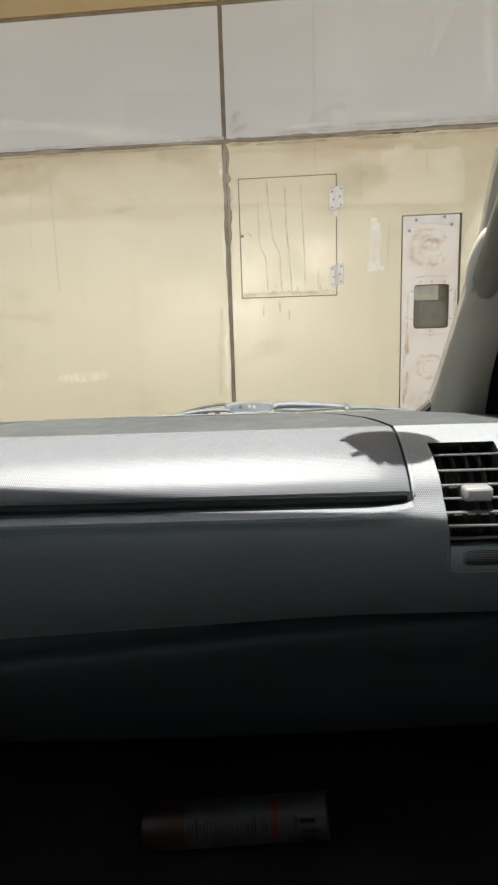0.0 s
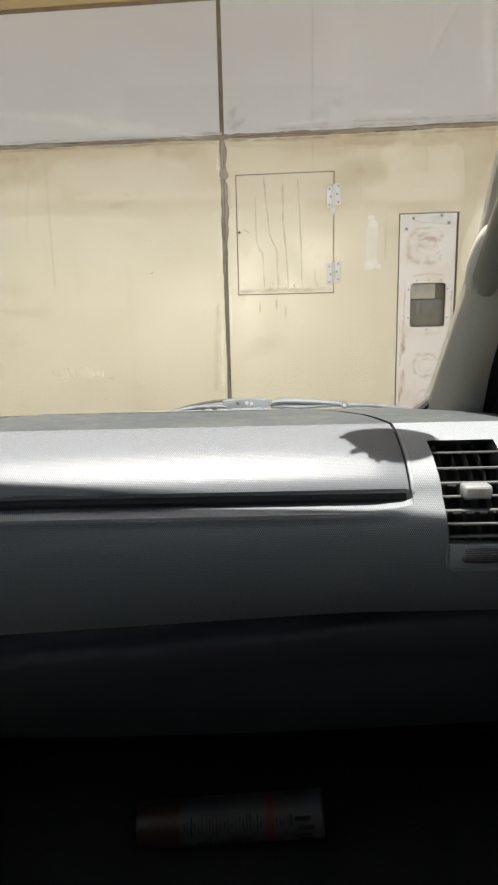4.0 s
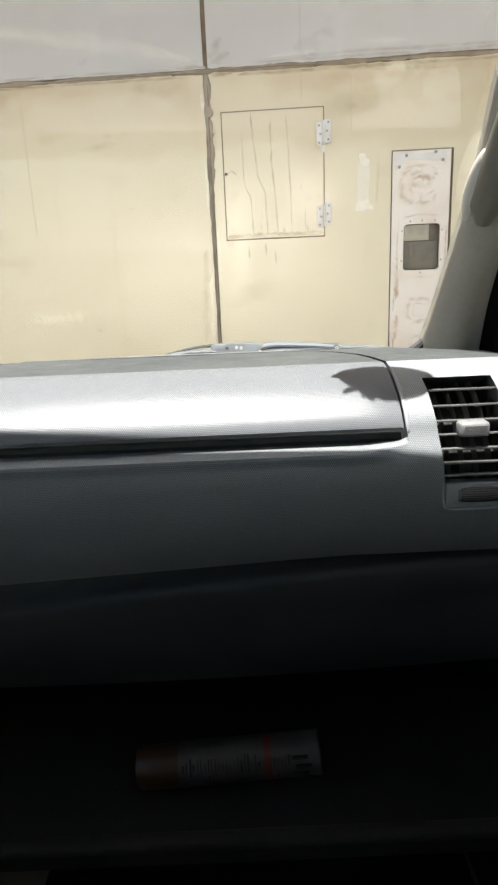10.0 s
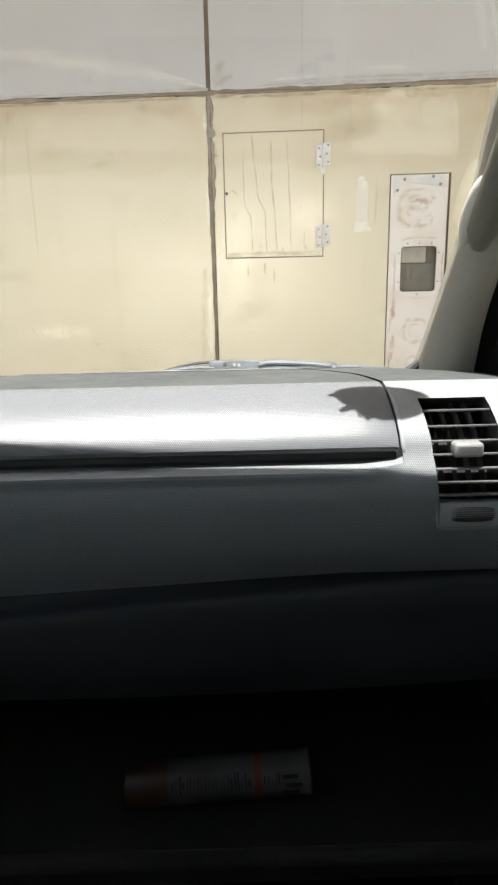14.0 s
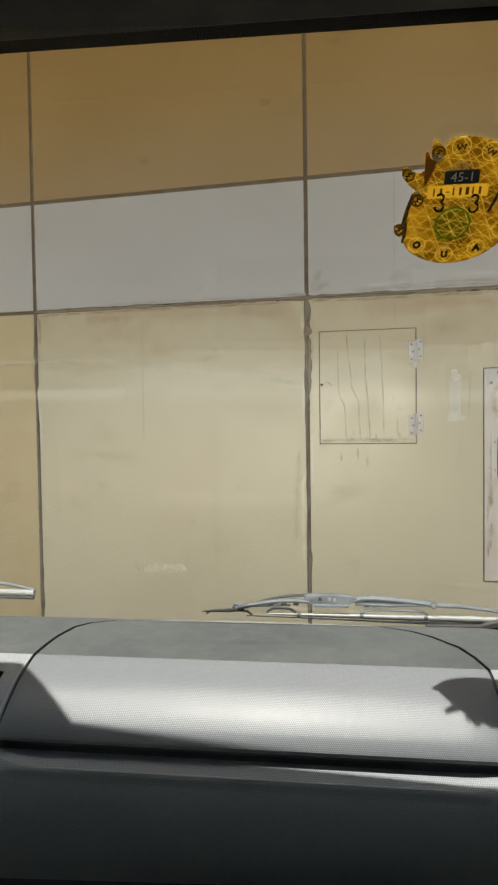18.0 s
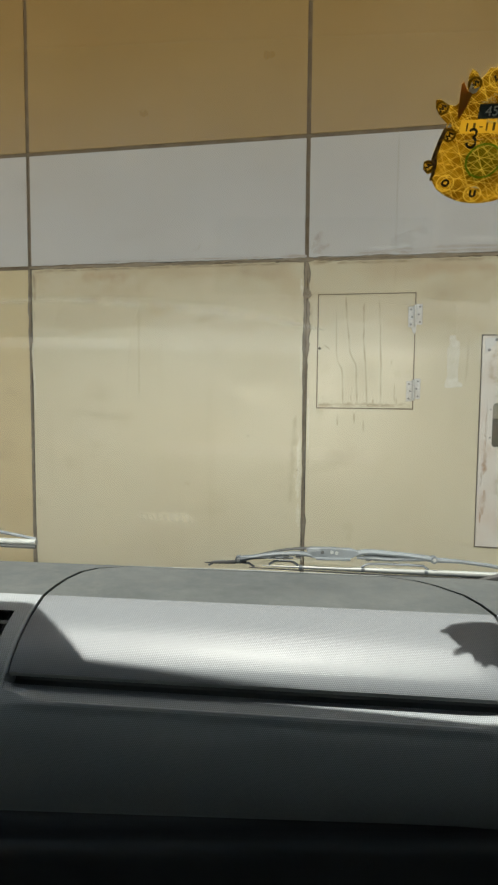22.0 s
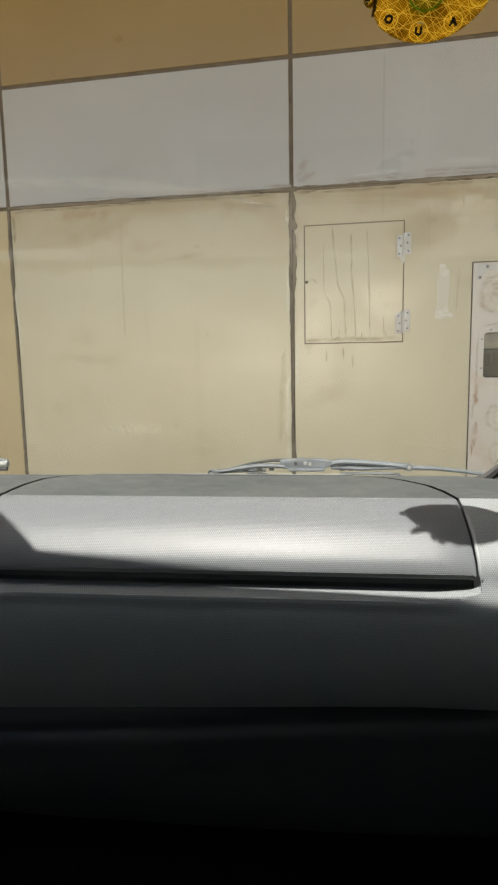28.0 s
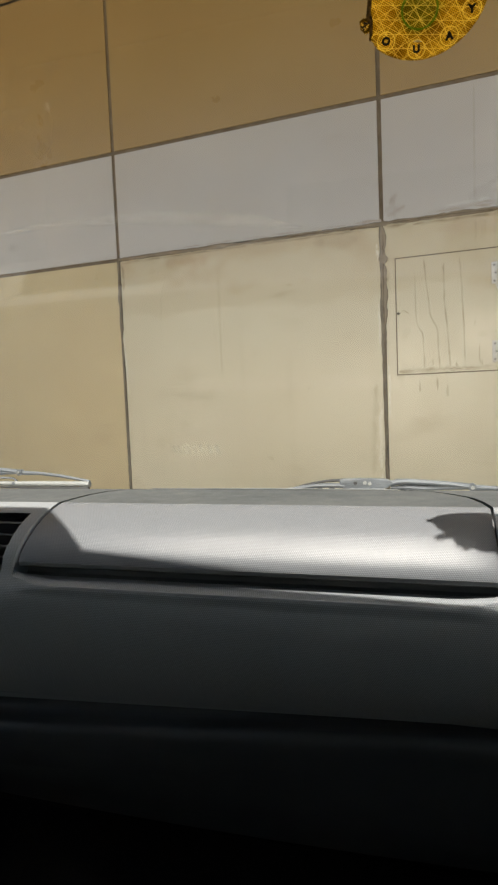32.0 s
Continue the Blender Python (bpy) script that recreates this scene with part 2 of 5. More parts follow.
GRIP = mottled("pillar_handle_grey", (0.19, 0.183, 0.150), (0.16, 0.153, 0.125), 0.5, 8, 1400, 0.0002)
CAP = material("cream_cap", (0.62, 0.60, 0.54), 0.4)
CEILING_CLOTH = mottled("grey_headliner", (0.70, 0.69, 0.67), (0.64, 0.63, 0.61), 0.95, 8, 700, 0.0006)
SHADED_HEADLINER = mottled("shaded_headliner", (0.055, 0.05, 0.045), (0.04, 0.037, 0.034), 0.95, 8, 700, 0.0006)
RUBBER = mottled("black_rubber", (0.015, 0.015, 0.015), (0.03, 0.03, 0.028), 0.6, 20)
WIPER = mottled("wiper_grey", (0.115, 0.130, 0.145), (0.075, 0.084, 0.092), 0.5, 30)
BLADE = mottled("blade_grey", (0.26, 0.27, 0.262), (0.19, 0.198, 0.192), 0.35, 30)
STEEL = material("blade_steel", (0.30, 0.31, 0.30), 0.4, 0.7)
PAINT = mottled("white_van_paint", (0.70, 0.70, 0.68), (0.6, 0.6, 0.57), 0.25, 3)
YELLOW = mottled("yellow_bin_plastic", (0.72, 0.46, 0.05), (0.60, 0.36, 0.05), 0.45, 5, 90, 0.001)
INK = material("black_ink", (0.02, 0.02, 0.02), 0.6)
# pale tones chosen so that unseen cabin surfaces bounce light forward
DOOR_TRIM = mottled("grey_door_trim", (0.66, 0.66, 0.65), (0.60, 0.60, 0.59), 0.6, 6, 900, 0.0003)
FLOOR_MAT = mottled("grey_floor_mat", (0.30, 0.29, 0.275), (0.24, 0.23, 0.215), 0.9, 9)
CARPET = mottled("black_carpet", (0.010, 0.010, 0.011), (0.016, 0.0155, 0.015), 1.0, 30, 900, 0.002)
# can colours darkened so that they carry the footwell's shade
CAN_DIM_WHITE = mottled("can_dim_white", (0.075, 0.075, 0.078), (0.045, 0.045, 0.043), 0.4, 25)
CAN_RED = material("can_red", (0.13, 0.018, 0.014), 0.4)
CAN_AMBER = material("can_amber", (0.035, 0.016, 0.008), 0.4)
CAN_TEXT = material("can_print", (0.015, 0.02, 0.035), 0.5)
CAN_BLACK = material("can_black_print", (0.008, 0.008, 0.008), 0.5)


def glass(name, tint, gloss, ior=1.5):
    m = bpy.data.materials.new(name)
    m.use_nodes = True
    m.node_tree.nodes.remove(principled(m))
    out = m.node_tree.nodes["Material Output"]
    clear = node(m, "ShaderNodeBsdfTransparent", Color=(*tint, 1))
    shine = node(m, "ShaderNodeBsdfGlossy", Color=(gloss, gloss, gloss, 1), Roughness=0.03)
    edge, mix = node(m, "ShaderNodeFresnel", IOR=ior), node(m, "ShaderNodeMixShader")
    link(m, edge.outputs["Fac"], mix.inputs[0])
    link(m, clear.outputs[0], mix.inputs[1])
    link(m, shine.outputs[0], mix.inputs[2])
    link(m, mix.outputs[0], out.inputs["Surface"])
    return m


GLASS = glass("windscreen_glass", (0.90, 0.92, 0.90), 1.0, 1.8)
TINTED = glass("tinted_side_glass", (0.85, 0.87, 0.85), 0.8)


LETTERS = [(0.1700 + 0.0430 * math.cos(radians(d)), 0.0351 + 0.0430 * math.sin(radians(d))) for d in (-129, -96, -62, -32, -3, 30, 62, 92)]
TEETH = [(0.1276, 0.0155), (0.1322, 0.0590), (0.1526, 0.0745), (0.1402, 0.0390)]
SEAL_RINGS = [(x, z, 0.0066, 0.00042, (0.92, 0.76, 0.24)) for x, z in LETTERS] + [(x, z, 0.0042, 0.0010, (0.10, 0.065, 0.01)) for x, z in TEETH] + [(0.1691, 0.0187, 0.0130, 0.0009, (0.13, 0.26, 0.03))]


def sticker_foil():
    """Gold foil under a net of fine pale and dark guilloche lines with a green seal."""
    m = material("gold_foil", (0.50, 0.33, 0.04), 0.4, 0.25)
    v = coords(m)
    c = (0.44, 0.275, 0.032)
    patch = ramp(m, noise_of(m, v, 60, 3), 0.38, 0.64, 0, 0.9)
    c = blend(m, patch, c, (0.86, 0.60, 0.10))
    spot = node(m, "ShaderNodeVectorMath")
    spot.operation = "DISTANCE"
    link(m, v, spot.inputs[0])
    spot.inputs[1].default_value = (0.1691, 0.0, 0.0187)
    rough_edge = node(m, "ShaderNodeMath")
    rough_edge.operation = "ADD"
    link(m, spot.outputs["Value"], rough_edge.inputs[0])
    link(m, ramp(m, noise_of(m, v, 190, 4), 0.3, 0.7, -0.007, 0.007), rough_edge.inputs[1])
    c = blend(m, ramp(m, rough_edge.outputs[0], 0.0085, 0.0175, 0.55, 0.0), c, (0.15, 0.26, 0.035))
    pale = (0.92, 0.74, 0.24)
    for angle, scale, warp, tone, low, strength in ((0.95, 235, 0.5, (0.10, 0.055, 0.006), 0.35, 0.70), (-0.45, 215, 0.5, (0.11, 0.06, 0.007), 0.45, 0.62), (0.92, 47, 2.2, pale, 0.984, 0.8), (-0.78, 41, 2.4, pale, 0.986, 0.8),
                                                    (-1.22, 36, 2.0, pale, 0.988, 0.8), (0.36, 24, 2.2, pale, 0.992, 0.7), (1.38, 33, 2.0, pale, 0.989, 0.8), (0.62, 38, 1.8, pale, 0.987, 0.7)):
        turn = node(m, "ShaderNodeMapping")
        turn.inputs["Rotation"].default_value = (0, angle, 0)
        link(m, v, turn.inputs["Vector"])
        w = node(m, "ShaderNodeTexWave", Scale=scale, Distortion=warp, Detail=0.5)
        w.inputs["Detail Scale"].default_value = 0.4
        link(m, turn.outputs["Vector"], w.inputs["Vector"])
        c = blend(m, ramp(m, w.outputs["Fac"], low, 1.0, 0, strength), c, tone)
    # pale rings round the letters, dark ones on the teeth, the rim of the green seal
    for x, z, r, half, tone in SEAL_RINGS:
        far = node(m, "ShaderNodeVectorMath")
        far.operation = "DISTANCE"
        link(m, v, far.inputs[0])
        far.inputs[1].default_value = (x, 0.0, z)
        gap = node(m, "ShaderNodeMath")
        gap.operation = "SUBTRACT"
        link(m, far.outputs["Value"], gap.inputs[0])
        gap.inputs[1].default_value = r
        size = node(m, "ShaderNodeMath")
        size.operation = "ABSOLUTE"
        link(m, gap.outputs[0], size.inputs[0])
        c = blend(m, ramp(m, size.outputs[0], half * 0.5, half * 1.2, 0.85, 0.0), c, tone)
    # the pale printed field for the number
    at = node(m, "ShaderNodeSeparateXYZ")
    link(m, v, at.inputs[0])
    field = None
    for axis, edge, out in (("X", 0.1475, 0.1470), ("X", 0.1920, 0.1925), ("Z", 0.0400, 0.0397), ("Z", 0.0496, 0.0499)):
        side = ramp(m, at.outputs[axis], out, edge)
        if field is None:
            field = side
        else:
            both = node(m, "ShaderNodeMath")
            both.operation = "MULTIPLY"
            link(m, field, both.inputs[0])
            link(m, side, both.inputs[1])
            field = both.outputs[0]
    c = blend(m, field, c, (0.76, 0.56, 0.13))
    link(m, c, principled(m).inputs["Base Color"])
    through_light = node(m, "ShaderNodeBsdfTranslucent")
    link(m, c, through_light.inputs["Color"])
    mix = node(m, "ShaderNodeMixShader", Fac=0.68)
    link(m, principled(m).outputs[0], mix.inputs[1])
    link(m, through_light.outputs[0], mix.inputs[2])
    link(m, mix.outputs[0], m.node_tree.nodes["Material Output"].inputs["Surface"])
    return m


FOIL = sticker_foil()
FOIL_PALE = material("foil_pale", (0.98, 0.84, 0.34), 0.45)


def backlit(m):
    """Lets some of the daylight behind the print come through it."""
    glow = node(m, "ShaderNodeBsdfTranslucent")
    glow.inputs["Color"].default_value = principled(m).inputs["Base Color"].default_value
    mix = node(m, "ShaderNodeMixShader", Fac=0.5)
    link(m, principled(m).outputs[0], mix.inputs[1])
    link(m, glow.outputs[0], mix.inputs[2])
    link(m, mix.outputs[0], m.node_tree.nodes["Material Output"].inputs["Surface"])


PANEL_BLACK = material("dark_label", (0.035, 0.05, 0.045), 0.5)
PRINT_WHITE = material("pale_print", (0.75, 0.76, 0.68), 0.6)
backlit(FOIL_PALE)
backlit(PRINT_WHITE)
FOLD = material("foil_fold", (0.44, 0.20, 0.025), 0.5)
backlit(FOLD)
CREASE = mottled("foil_crease", (0.045, 0.024, 0.006), (0.30, 0.16, 0.03), 0.5, 300)
LABEL_WHITE = material("label_print", (0.86, 0.88, 0.82), 0.6)
backlit(LABEL_WHITE)
HATCH_PRINT = material("hatched_print", (0.55, 0.62, 0.62), 0.6)
backlit(HATCH_PRINT)
NUMBER_INK = material("number_ink", (0.20, 0.14, 0.035), 0.6)
PEN = material("blue_black_pen", (0.012, 0.016, 0.022), 0.5)
# thin haze colour for a reflection painted on the glass
GLARE = material("glare_on_glass", (0.62, 0.60, 0.52), 0.9)
link(GLARE, film_mask(GLARE, 0.30, 45, 0.5), principled(GLARE).inputs["Alpha"])
FADED = material("faded_mark_on_glass", (0.72, 0.70, 0.60), 0.9)
haze = node(FADED, "ShaderNodeBsdfTranslucent", Color=(0.72, 0.70, 0.60, 1))
clear = node(FADED, "ShaderNodeBsdfTransparent")
thin = node(FADED, "ShaderNodeMixShader")
link(FADED, film_mask(FADED, 0.23, 60, 0.5), thin.inputs[0])
link(FADED, clear.outputs[0], thin.inputs[1])
link(FADED, haze.outputs[0], thin.inputs[2])
link(FADED, thin.outputs[0], FADED.node_tree.nodes["Material Output"].inputs["Surface"])


# ---- mesh helpers ----
def smooth(bm, angle=40):
    for f in bm.faces:
        f.smooth = True
    for e in bm.edges:
        if len(e.link_faces) == 2 and e.calc_face_angle(0) > radians(angle):
            e.smooth = False


def part(name, bm, mat, parent=None, label="", soft=40):
    bmesh.ops.recalc_face_normals(bm, faces=bm.faces)
    if soft:
        smooth(bm, soft)
    me = bpy.data.meshes.new(name)
    bm.to_mesh(me)
    bm.free()
    me.materials.append(mat)
    ob = new(name, me)
    ob.parent = parent
    return tagged(ob, label)


def box(x0, x1, y0, y1, z0, z1, bevel=0.0, bm=None, segments=2):
    bm = bm or bmesh.new()
    made = bmesh.ops.create_cube(bm, size=1.0)["verts"]
    for v in made:
        v.co = Vector((x0 + (v.co.x + 0.5) * (x1 - x0), y0 + (v.co.y + 0.5) * (y1 - y0), z0 + (v.co.z + 0.5) * (z1 - z0)))
    if bevel:
        edges = list({e for v in made for e in v.link_edges})
        bmesh.ops.bevel(bm, geom=edges, offset=bevel, segments=segments, affect="EDGES", profile=0.5)
    return bm


def tube(points, radius, sides=10, bm=None, squash=1.0, caps=True):
    """A round bar through the points; radius: one number or one for each point."""
    bm = bm or bmesh.new()
    pts = [Vector(p) for p in points]
    rad = radius if isinstance(radius, (list, tuple)) else [radius] * len(pts)
    rings = []
    for i, p in enumerate(pts):
        way = (pts[min(i + 1, len(pts) - 1)] - pts[max(i - 1, 0)]).normalized()
        side = way.cross(Vector((0, 0, 1)))
        side = side.normalized() if side.length > 1e-4 else Vector((1, 0, 0))
        up = side.cross(way)
        rings.append([bm.verts.new(p + rad[i] * (math.cos(a) * side + squash * math.sin(a) * up))
                      for a in (2 * math.pi * k / sides for k in range(sides))])
    for a, b in zip(rings, rings[1:]):
        for k in range(sides):
            bm.faces.new((a[k], a[(k + 1) % sides], b[(k + 1) % sides], b[k]))
    if caps:
        bm.faces.new(rings[0])
        bm.faces.new(rings[-1])
    return bm


def sheet(rows, bm=None, thick=0.0, down=Vector((0, 0, -1))):
    """A skin through rows of points; with thick, its rim is turned over by that much along down."""
    bm = bm or bmesh.new()
    grid = [[bm.verts.new(p) for p in row] for row in rows]
    uv = bm.loops.layers.uv.verify()
    for k, (a, b) in enumerate(zip(grid, grid[1:])):
        n = len(a) - 1
        for i in range(n):
            face = bm.faces.new((a[i], a[i + 1], b[i + 1], b[i]))
            for loop, at in zip(face.loops, ((i / n, k), ((i + 1) / n, k), ((i + 1) / n, k + 1), (i / n, k + 1))):
                loop[uv].uv = at
    if thick:
        rim = [*grid[0], *[r[-1] for r in grid[1:]], *reversed(grid[-1][:-1]), *[r[0] for r in reversed(grid[1:-1])]]
        low = [bm.verts.new(v.co + down * thick) for v in rim]
        n = len(rim)
        for i in range(n):
            bm.faces.new((rim[i], rim[(i + 1) % n], low[(i + 1) % n], low[i]))
    return bm


def disc(center, radius, axis, height, sides=16, bm=None):
    axis = Vector(axis).normalized()
    c = Vector(center)
    return tube([c - axis * height / 2, c + axis * height / 2], radius, sides, bm)


def plate(outline, y0, y1, bm=None):
    """A flat plate in the x-z plane from y0 to y1 with the given outline of (x, z)."""
    bm = bm or bmesh.new()
    a = [bm.verts.new((x, y0, z)) for x, z in outline]
    b = [bm.verts.new((x, y1, z)) for x, z in outline]
    bm.faces.new(a)
    bm.faces.new(list(reversed(b)))
    n = len(a)
    for i in range(n):
        bm.faces.new((a[i], b[i], b[(i + 1) % n], a[(i + 1) % n]))
    return bm


def thing(name, label, category, m=None, group="", kind=""):
    root = new(name)
    root.empty_display_size = 0.1
    if m is not None:
        root.matrix_basis = m
    return tagged(root, label, category, group, kind)


def words(text, size, mat, parent, m, name="lettering", label="", bold=0.0):
    """Flat letters as a mesh, facing along the local +z of m."""
    cu = bpy.data.curves.new("letters", "FONT")
    cu.body, cu.size, cu.align_x, cu.align_y, cu.extrude = text, size, "CENTER", "CENTER", 0.0002
    cu.offset = bold
    tmp = new("letters", cu)
    bpy.context.view_layer.update()
    me = bpy.data.meshes.new_from_object(tmp.evaluated_get(bpy.context.evaluated_depsgraph_get()))
    bpy.data.objects.remove(tmp)
    me.materials.clear()
    me.materials.append(mat)
    ob = new(name, me)
    ob.parent = parent
    ob.matrix_basis = m
    return tagged(ob, label)


# ---- the place outside ----
ground = bmesh.new()
bmesh.ops.create_grid(ground, x_segments=24, y_segments=24, size=400)
for v in ground.verts:
    v.co.z = GROUND
tagged(part("ground", ground, PAVING), "dusty sand-grey concrete paving in full sun", "ground", kind="structure")

SOFFIT, EAVES = 2.868, -1.25
ROWS = ((0.43, 1.815), (1.815, 2.210), (2.210, SOFFIT))
COLS = range(-9, 6)
GAPW = 0.014

wall = tagged(part("wall_north", box(-9.5, 6.5, 0.012, 0.30, GROUND, 4.6), BACKING),
              "clad building wall with beige, pale grey and tan metal panels", "wall", kind="structure")
plinth = tagged(part("trim", box(-9.5, 6.5, -0.035, 0.010, GROUND, 0.425, 0.006), CONCRETE),
                "grey concrete plinth along the foot of the wall", "plinth", kind="structure")
soffit = tagged(part("ceiling", box(-9.5, 6.5, EAVES + 0.012, 0.010, SOFFIT + 0.014, SOFFIT + 0.05), BACKING),
                "tan metal soffit under the overhanging upper storey", "soffit", kind="structure")
fascia = tagged(part("wall_upper", box(-9.5, 6.5, EAVES + 0.012, -0.9, SOFFIT + 0.052, 4.6), BACKING),
                "sunlit cream panels of the overhanging upper storey", "wall", kind="structure")
for s in (-1, 1):
    bx = (-9.9, -9.5) if s < 0 else (6.5, 6.9)
    tagged(part("wall_side", box(*bx, -1.24, 0.3, GROUND, 4.6), CREAM), "plain cream end wall of the building", "wall", kind="structure")


def edged(x0, x1, z0, z1, y=0.0, depth=0.010, holes=(), bevel=0.0015):
    """A cladding sheet whose face lies at y, with square openings through it."""
    xs = sorted({x0, x1, *[h for hole in holes for h in hole[:2]]})
    zs = sorted({z0, z1, *[h for hole in holes for h in hole[2:]]})
    bm = bmesh.new()
    grid = {}

    def at(x, z, yy):
        if (x, z, yy) not in grid:
            grid[x, z, yy] = bm.verts.new((x, yy, z))
        return grid[x, z, yy]

    def solid(a, b):
        if not (0 <= a < len(xs) - 1 and 0 <= b < len(zs) - 1):
            return False
        cx, cz = (xs[a] + xs[a + 1]) / 2, (zs[b] + zs[b + 1]) / 2
        return not any(h[0] < cx < h[1] and h[2] < cz < h[3] for h in holes)

    for a in range(len(xs) - 1):
        for b in range(len(zs) - 1):
            if not solid(a, b):
                continue
            c = [(xs[a], zs[b]), (xs[a + 1], zs[b]), (xs[a + 1], zs[b + 1]), (xs[a], zs[b + 1])]
            for yy in (y, y + depth):
                bm.faces.new([at(*p, yy) for p in c])
            for k, (da, db) in enumerate(((0, -1), (1, 0), (0, 1), (-1, 0))):
                if not solid(a + da, b + db):
                    p, q = c[k], c[(k + 1) % 4]
                    bm.faces.new((at(*p, y), at(*q, y), at(*q, y + depth), at(*p, y + depth)))
    return bm


HATCH = (0.039, 0.355, 1.325, 1.702)
METERBOX = (0.559, 0.746, 0.880, 1.566)
for c in COLS:
    for r, (z0, z1) in enumerate(ROWS):
        holes = (HATCH, METERBOX) if (c, r) == (0, 0) else ()
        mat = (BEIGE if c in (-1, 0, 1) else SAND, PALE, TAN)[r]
        bm = edged(c + GAPW / 2, c + 1 - GAPW / 2, z0 + GAPW / 2, z1 - GAPW / 2, holes=holes)
        part("cladding_panel", bm, mat, wall, soft=0)
    part("cladding_panel", box(c + GAPW / 2, c + 1 - GAPW / 2, EAVES + 0.012, -0.004, SOFFIT, SOFFIT + 0.012, 0.001), TAN, soffit, soft=0)
    for z0, z1 in ((SOFFIT, 3.0), (3.0, 3.8), (3.8, 4.6)):
        part("cladding_panel", box(c + GAPW / 2, c + 1 - GAPW / 2, EAVES, EAVES + 0.010, z0 + GAPW / 2, z1 - GAPW / 2, 0.001), CREAM, fascia, soft=0)


def ragged(x0, z0, x1, z1, half, jitter, y, seed, step=0.012):
    """A strip of filler with uneven edges between two points of the wall."""
    rng = random.Random(seed)
    n = max(4, int(math.hypot(x1 - x0, z1 - z0) / step))
    along = Vector((x1 - x0, 0, z1 - z0)).normalized()
    across = Vector((-along.z, 0, along.x))
    bm = bmesh.new()
    rows, wander = [], [0.0, 0.0]
    for i in range(n + 1):
        p = Vector((x0, 0, z0)).lerp(Vector((x1, 0, z1)), i / n)
        wander = [0.75 * w + rng.uniform(-jitter, jitter) for w in wander]
        wide = half * max(0.6, 0.9 + 0.5 * noise.noise(Vector((i * 0.13, seed, 0))) + 0.5 * noise.noise(Vector((i * 0.61, seed, 5))))
        wide *= min(1.0, 0.25 + 0.3 * min(i, n - i)) if n < 60 else 1.0
        a, b = max(0.0015, wide + wander[0]), max(0.0015, wide + wander[1])
        rows.append([p + across * a + Vector((0, 0.002, 0)), p + across * a * 0.6 + Vector((0, y, 0)),
                     p - across * b * 0.6 + Vector((0, y, 0)), p - across * b + Vector((0, 0.002, 0))])
    return sheet(rows, bm)


def band(points, half, y, seed, jitter=0.0012, step=0.006):
    """A flat smear of uneven width along any bent line on the wall."""
    rng = random.Random(seed)
    pts = []
    for a, b in zip(points, points[1:]):
        n = max(1, int(math.hypot(b[0] - a[0], b[1] - a[1]) / step))
        pts += [(a[0] + (b[0] - a[0]) * i / n, a[1] + (b[1] - a[1]) * i / n) for i in range(n)]
    pts.append(points[-1])
    rows = []
    for i, (x, z) in enumerate(pts):
        p, q = pts[max(0, i - 1)], pts[min(len(pts) - 1, i + 1)]
        d = math.hypot(q[0] - p[0], q[1] - p[1]) or 1.0
        nx, nz = -(q[1] - p[1]) / d, (q[0] - p[0]) / d
        taper = min(1.0, 0.35 + min(i, len(pts) - 1 - i) / 4)
        w = [half * taper * rng.uniform(0.7, 1.25) for _ in range(2)]
        s = rng.uniform(-jitter, jitter)
        rows.append([(x + nx * (s + k), y, z + nz * (s + k)) for k in (w[0], 0.0, -w[1])])
    return sheet(rows)


# joints: narrow dark ones, and those that were smeared over with brown filler
for c in range(-9, 7):
    for r, (z0, z1) in enumerate(ROWS):
        if r == 0 and c in (-1, 0, 1):
            continue
        part("joint", box(c - GAPW / 2, c + GAPW / 2, 0.004, 0.014, z0, z1), JOINT, wall, soft=0)
part("joint", box(-9, 6, 0.0045, 0.014, 2.210 - GAPW / 2, 2.210 + GAPW / 2), JOINT, wall, soft=0)
part("joint", box(-9, -1.0, 0.0045, 0.014, 1.815 - GAPW / 2, 1.815 + GAPW / 2), JOINT, wall, soft=0)
for c, seed in ((-1, 3), (0, 4), (1, 5)):
    part("sealant_bead", ragged(c + 0.002, 0.43, c - 0.002, 1.81, 0.0074, 0.0021, -0.003, seed), SEALANT, wall)
part("sealant_bead", ragged(-1.0, 1.815, 0.0, 1.815, 0.0088, 0.0016, -0.003, 7), FILLER, wall)
part("sealant_bead", ragged(0.0, 1.817, 1.0, 1.815, 0.0098, 0.0020, -0.003, 8), FILLER, wall)
part("sealant_bead", ragged(1.0, 1.815, 2.0, 1.815, 0.0090, 0.0018, -0.003, 9), FILLER, wall)
for x, z, dx, dz, half, seed in ((0.001, 1.808, 0.001, -0.075, 0.0125, 171), (0.002, 1.745, 0.0, -0.055, 0.0085, 172), (0.003, 1.693, 0.002, -0.20, 0.0115, 173), (-0.999, 1.808, 0.0, -0.05, 0.011, 174)):
    part("filler_smear", ragged(x, z, x + dx, z + dz, half, 0.0020, -0.0042, seed, 0.009), FILLER, wall)
dab = disc((0.003, -0.0035, 1.703), 0.0145, (0, 1, 0), 0.007, 18)
part("filler_dab", dab, FILLER, wall, "round dab of brown filler")
# cracks that run along the filled joints
for n, (x0, x1, z) in enumerate(((-0.97, -0.60, 1.819), (-0.55, -0.02, 1.812), (0.02, 0.36, 1.813), (0.50, 0.98, 1.819))):
    part("joint_crack", band(((x0, z), ((x0 + x1) / 2, z + 0.003), (x1, z - 0.001)), 0.0014, -0.0036 - 0.0002 * n, 130 + n, 0.0012, 0.01), JOINT, wall)
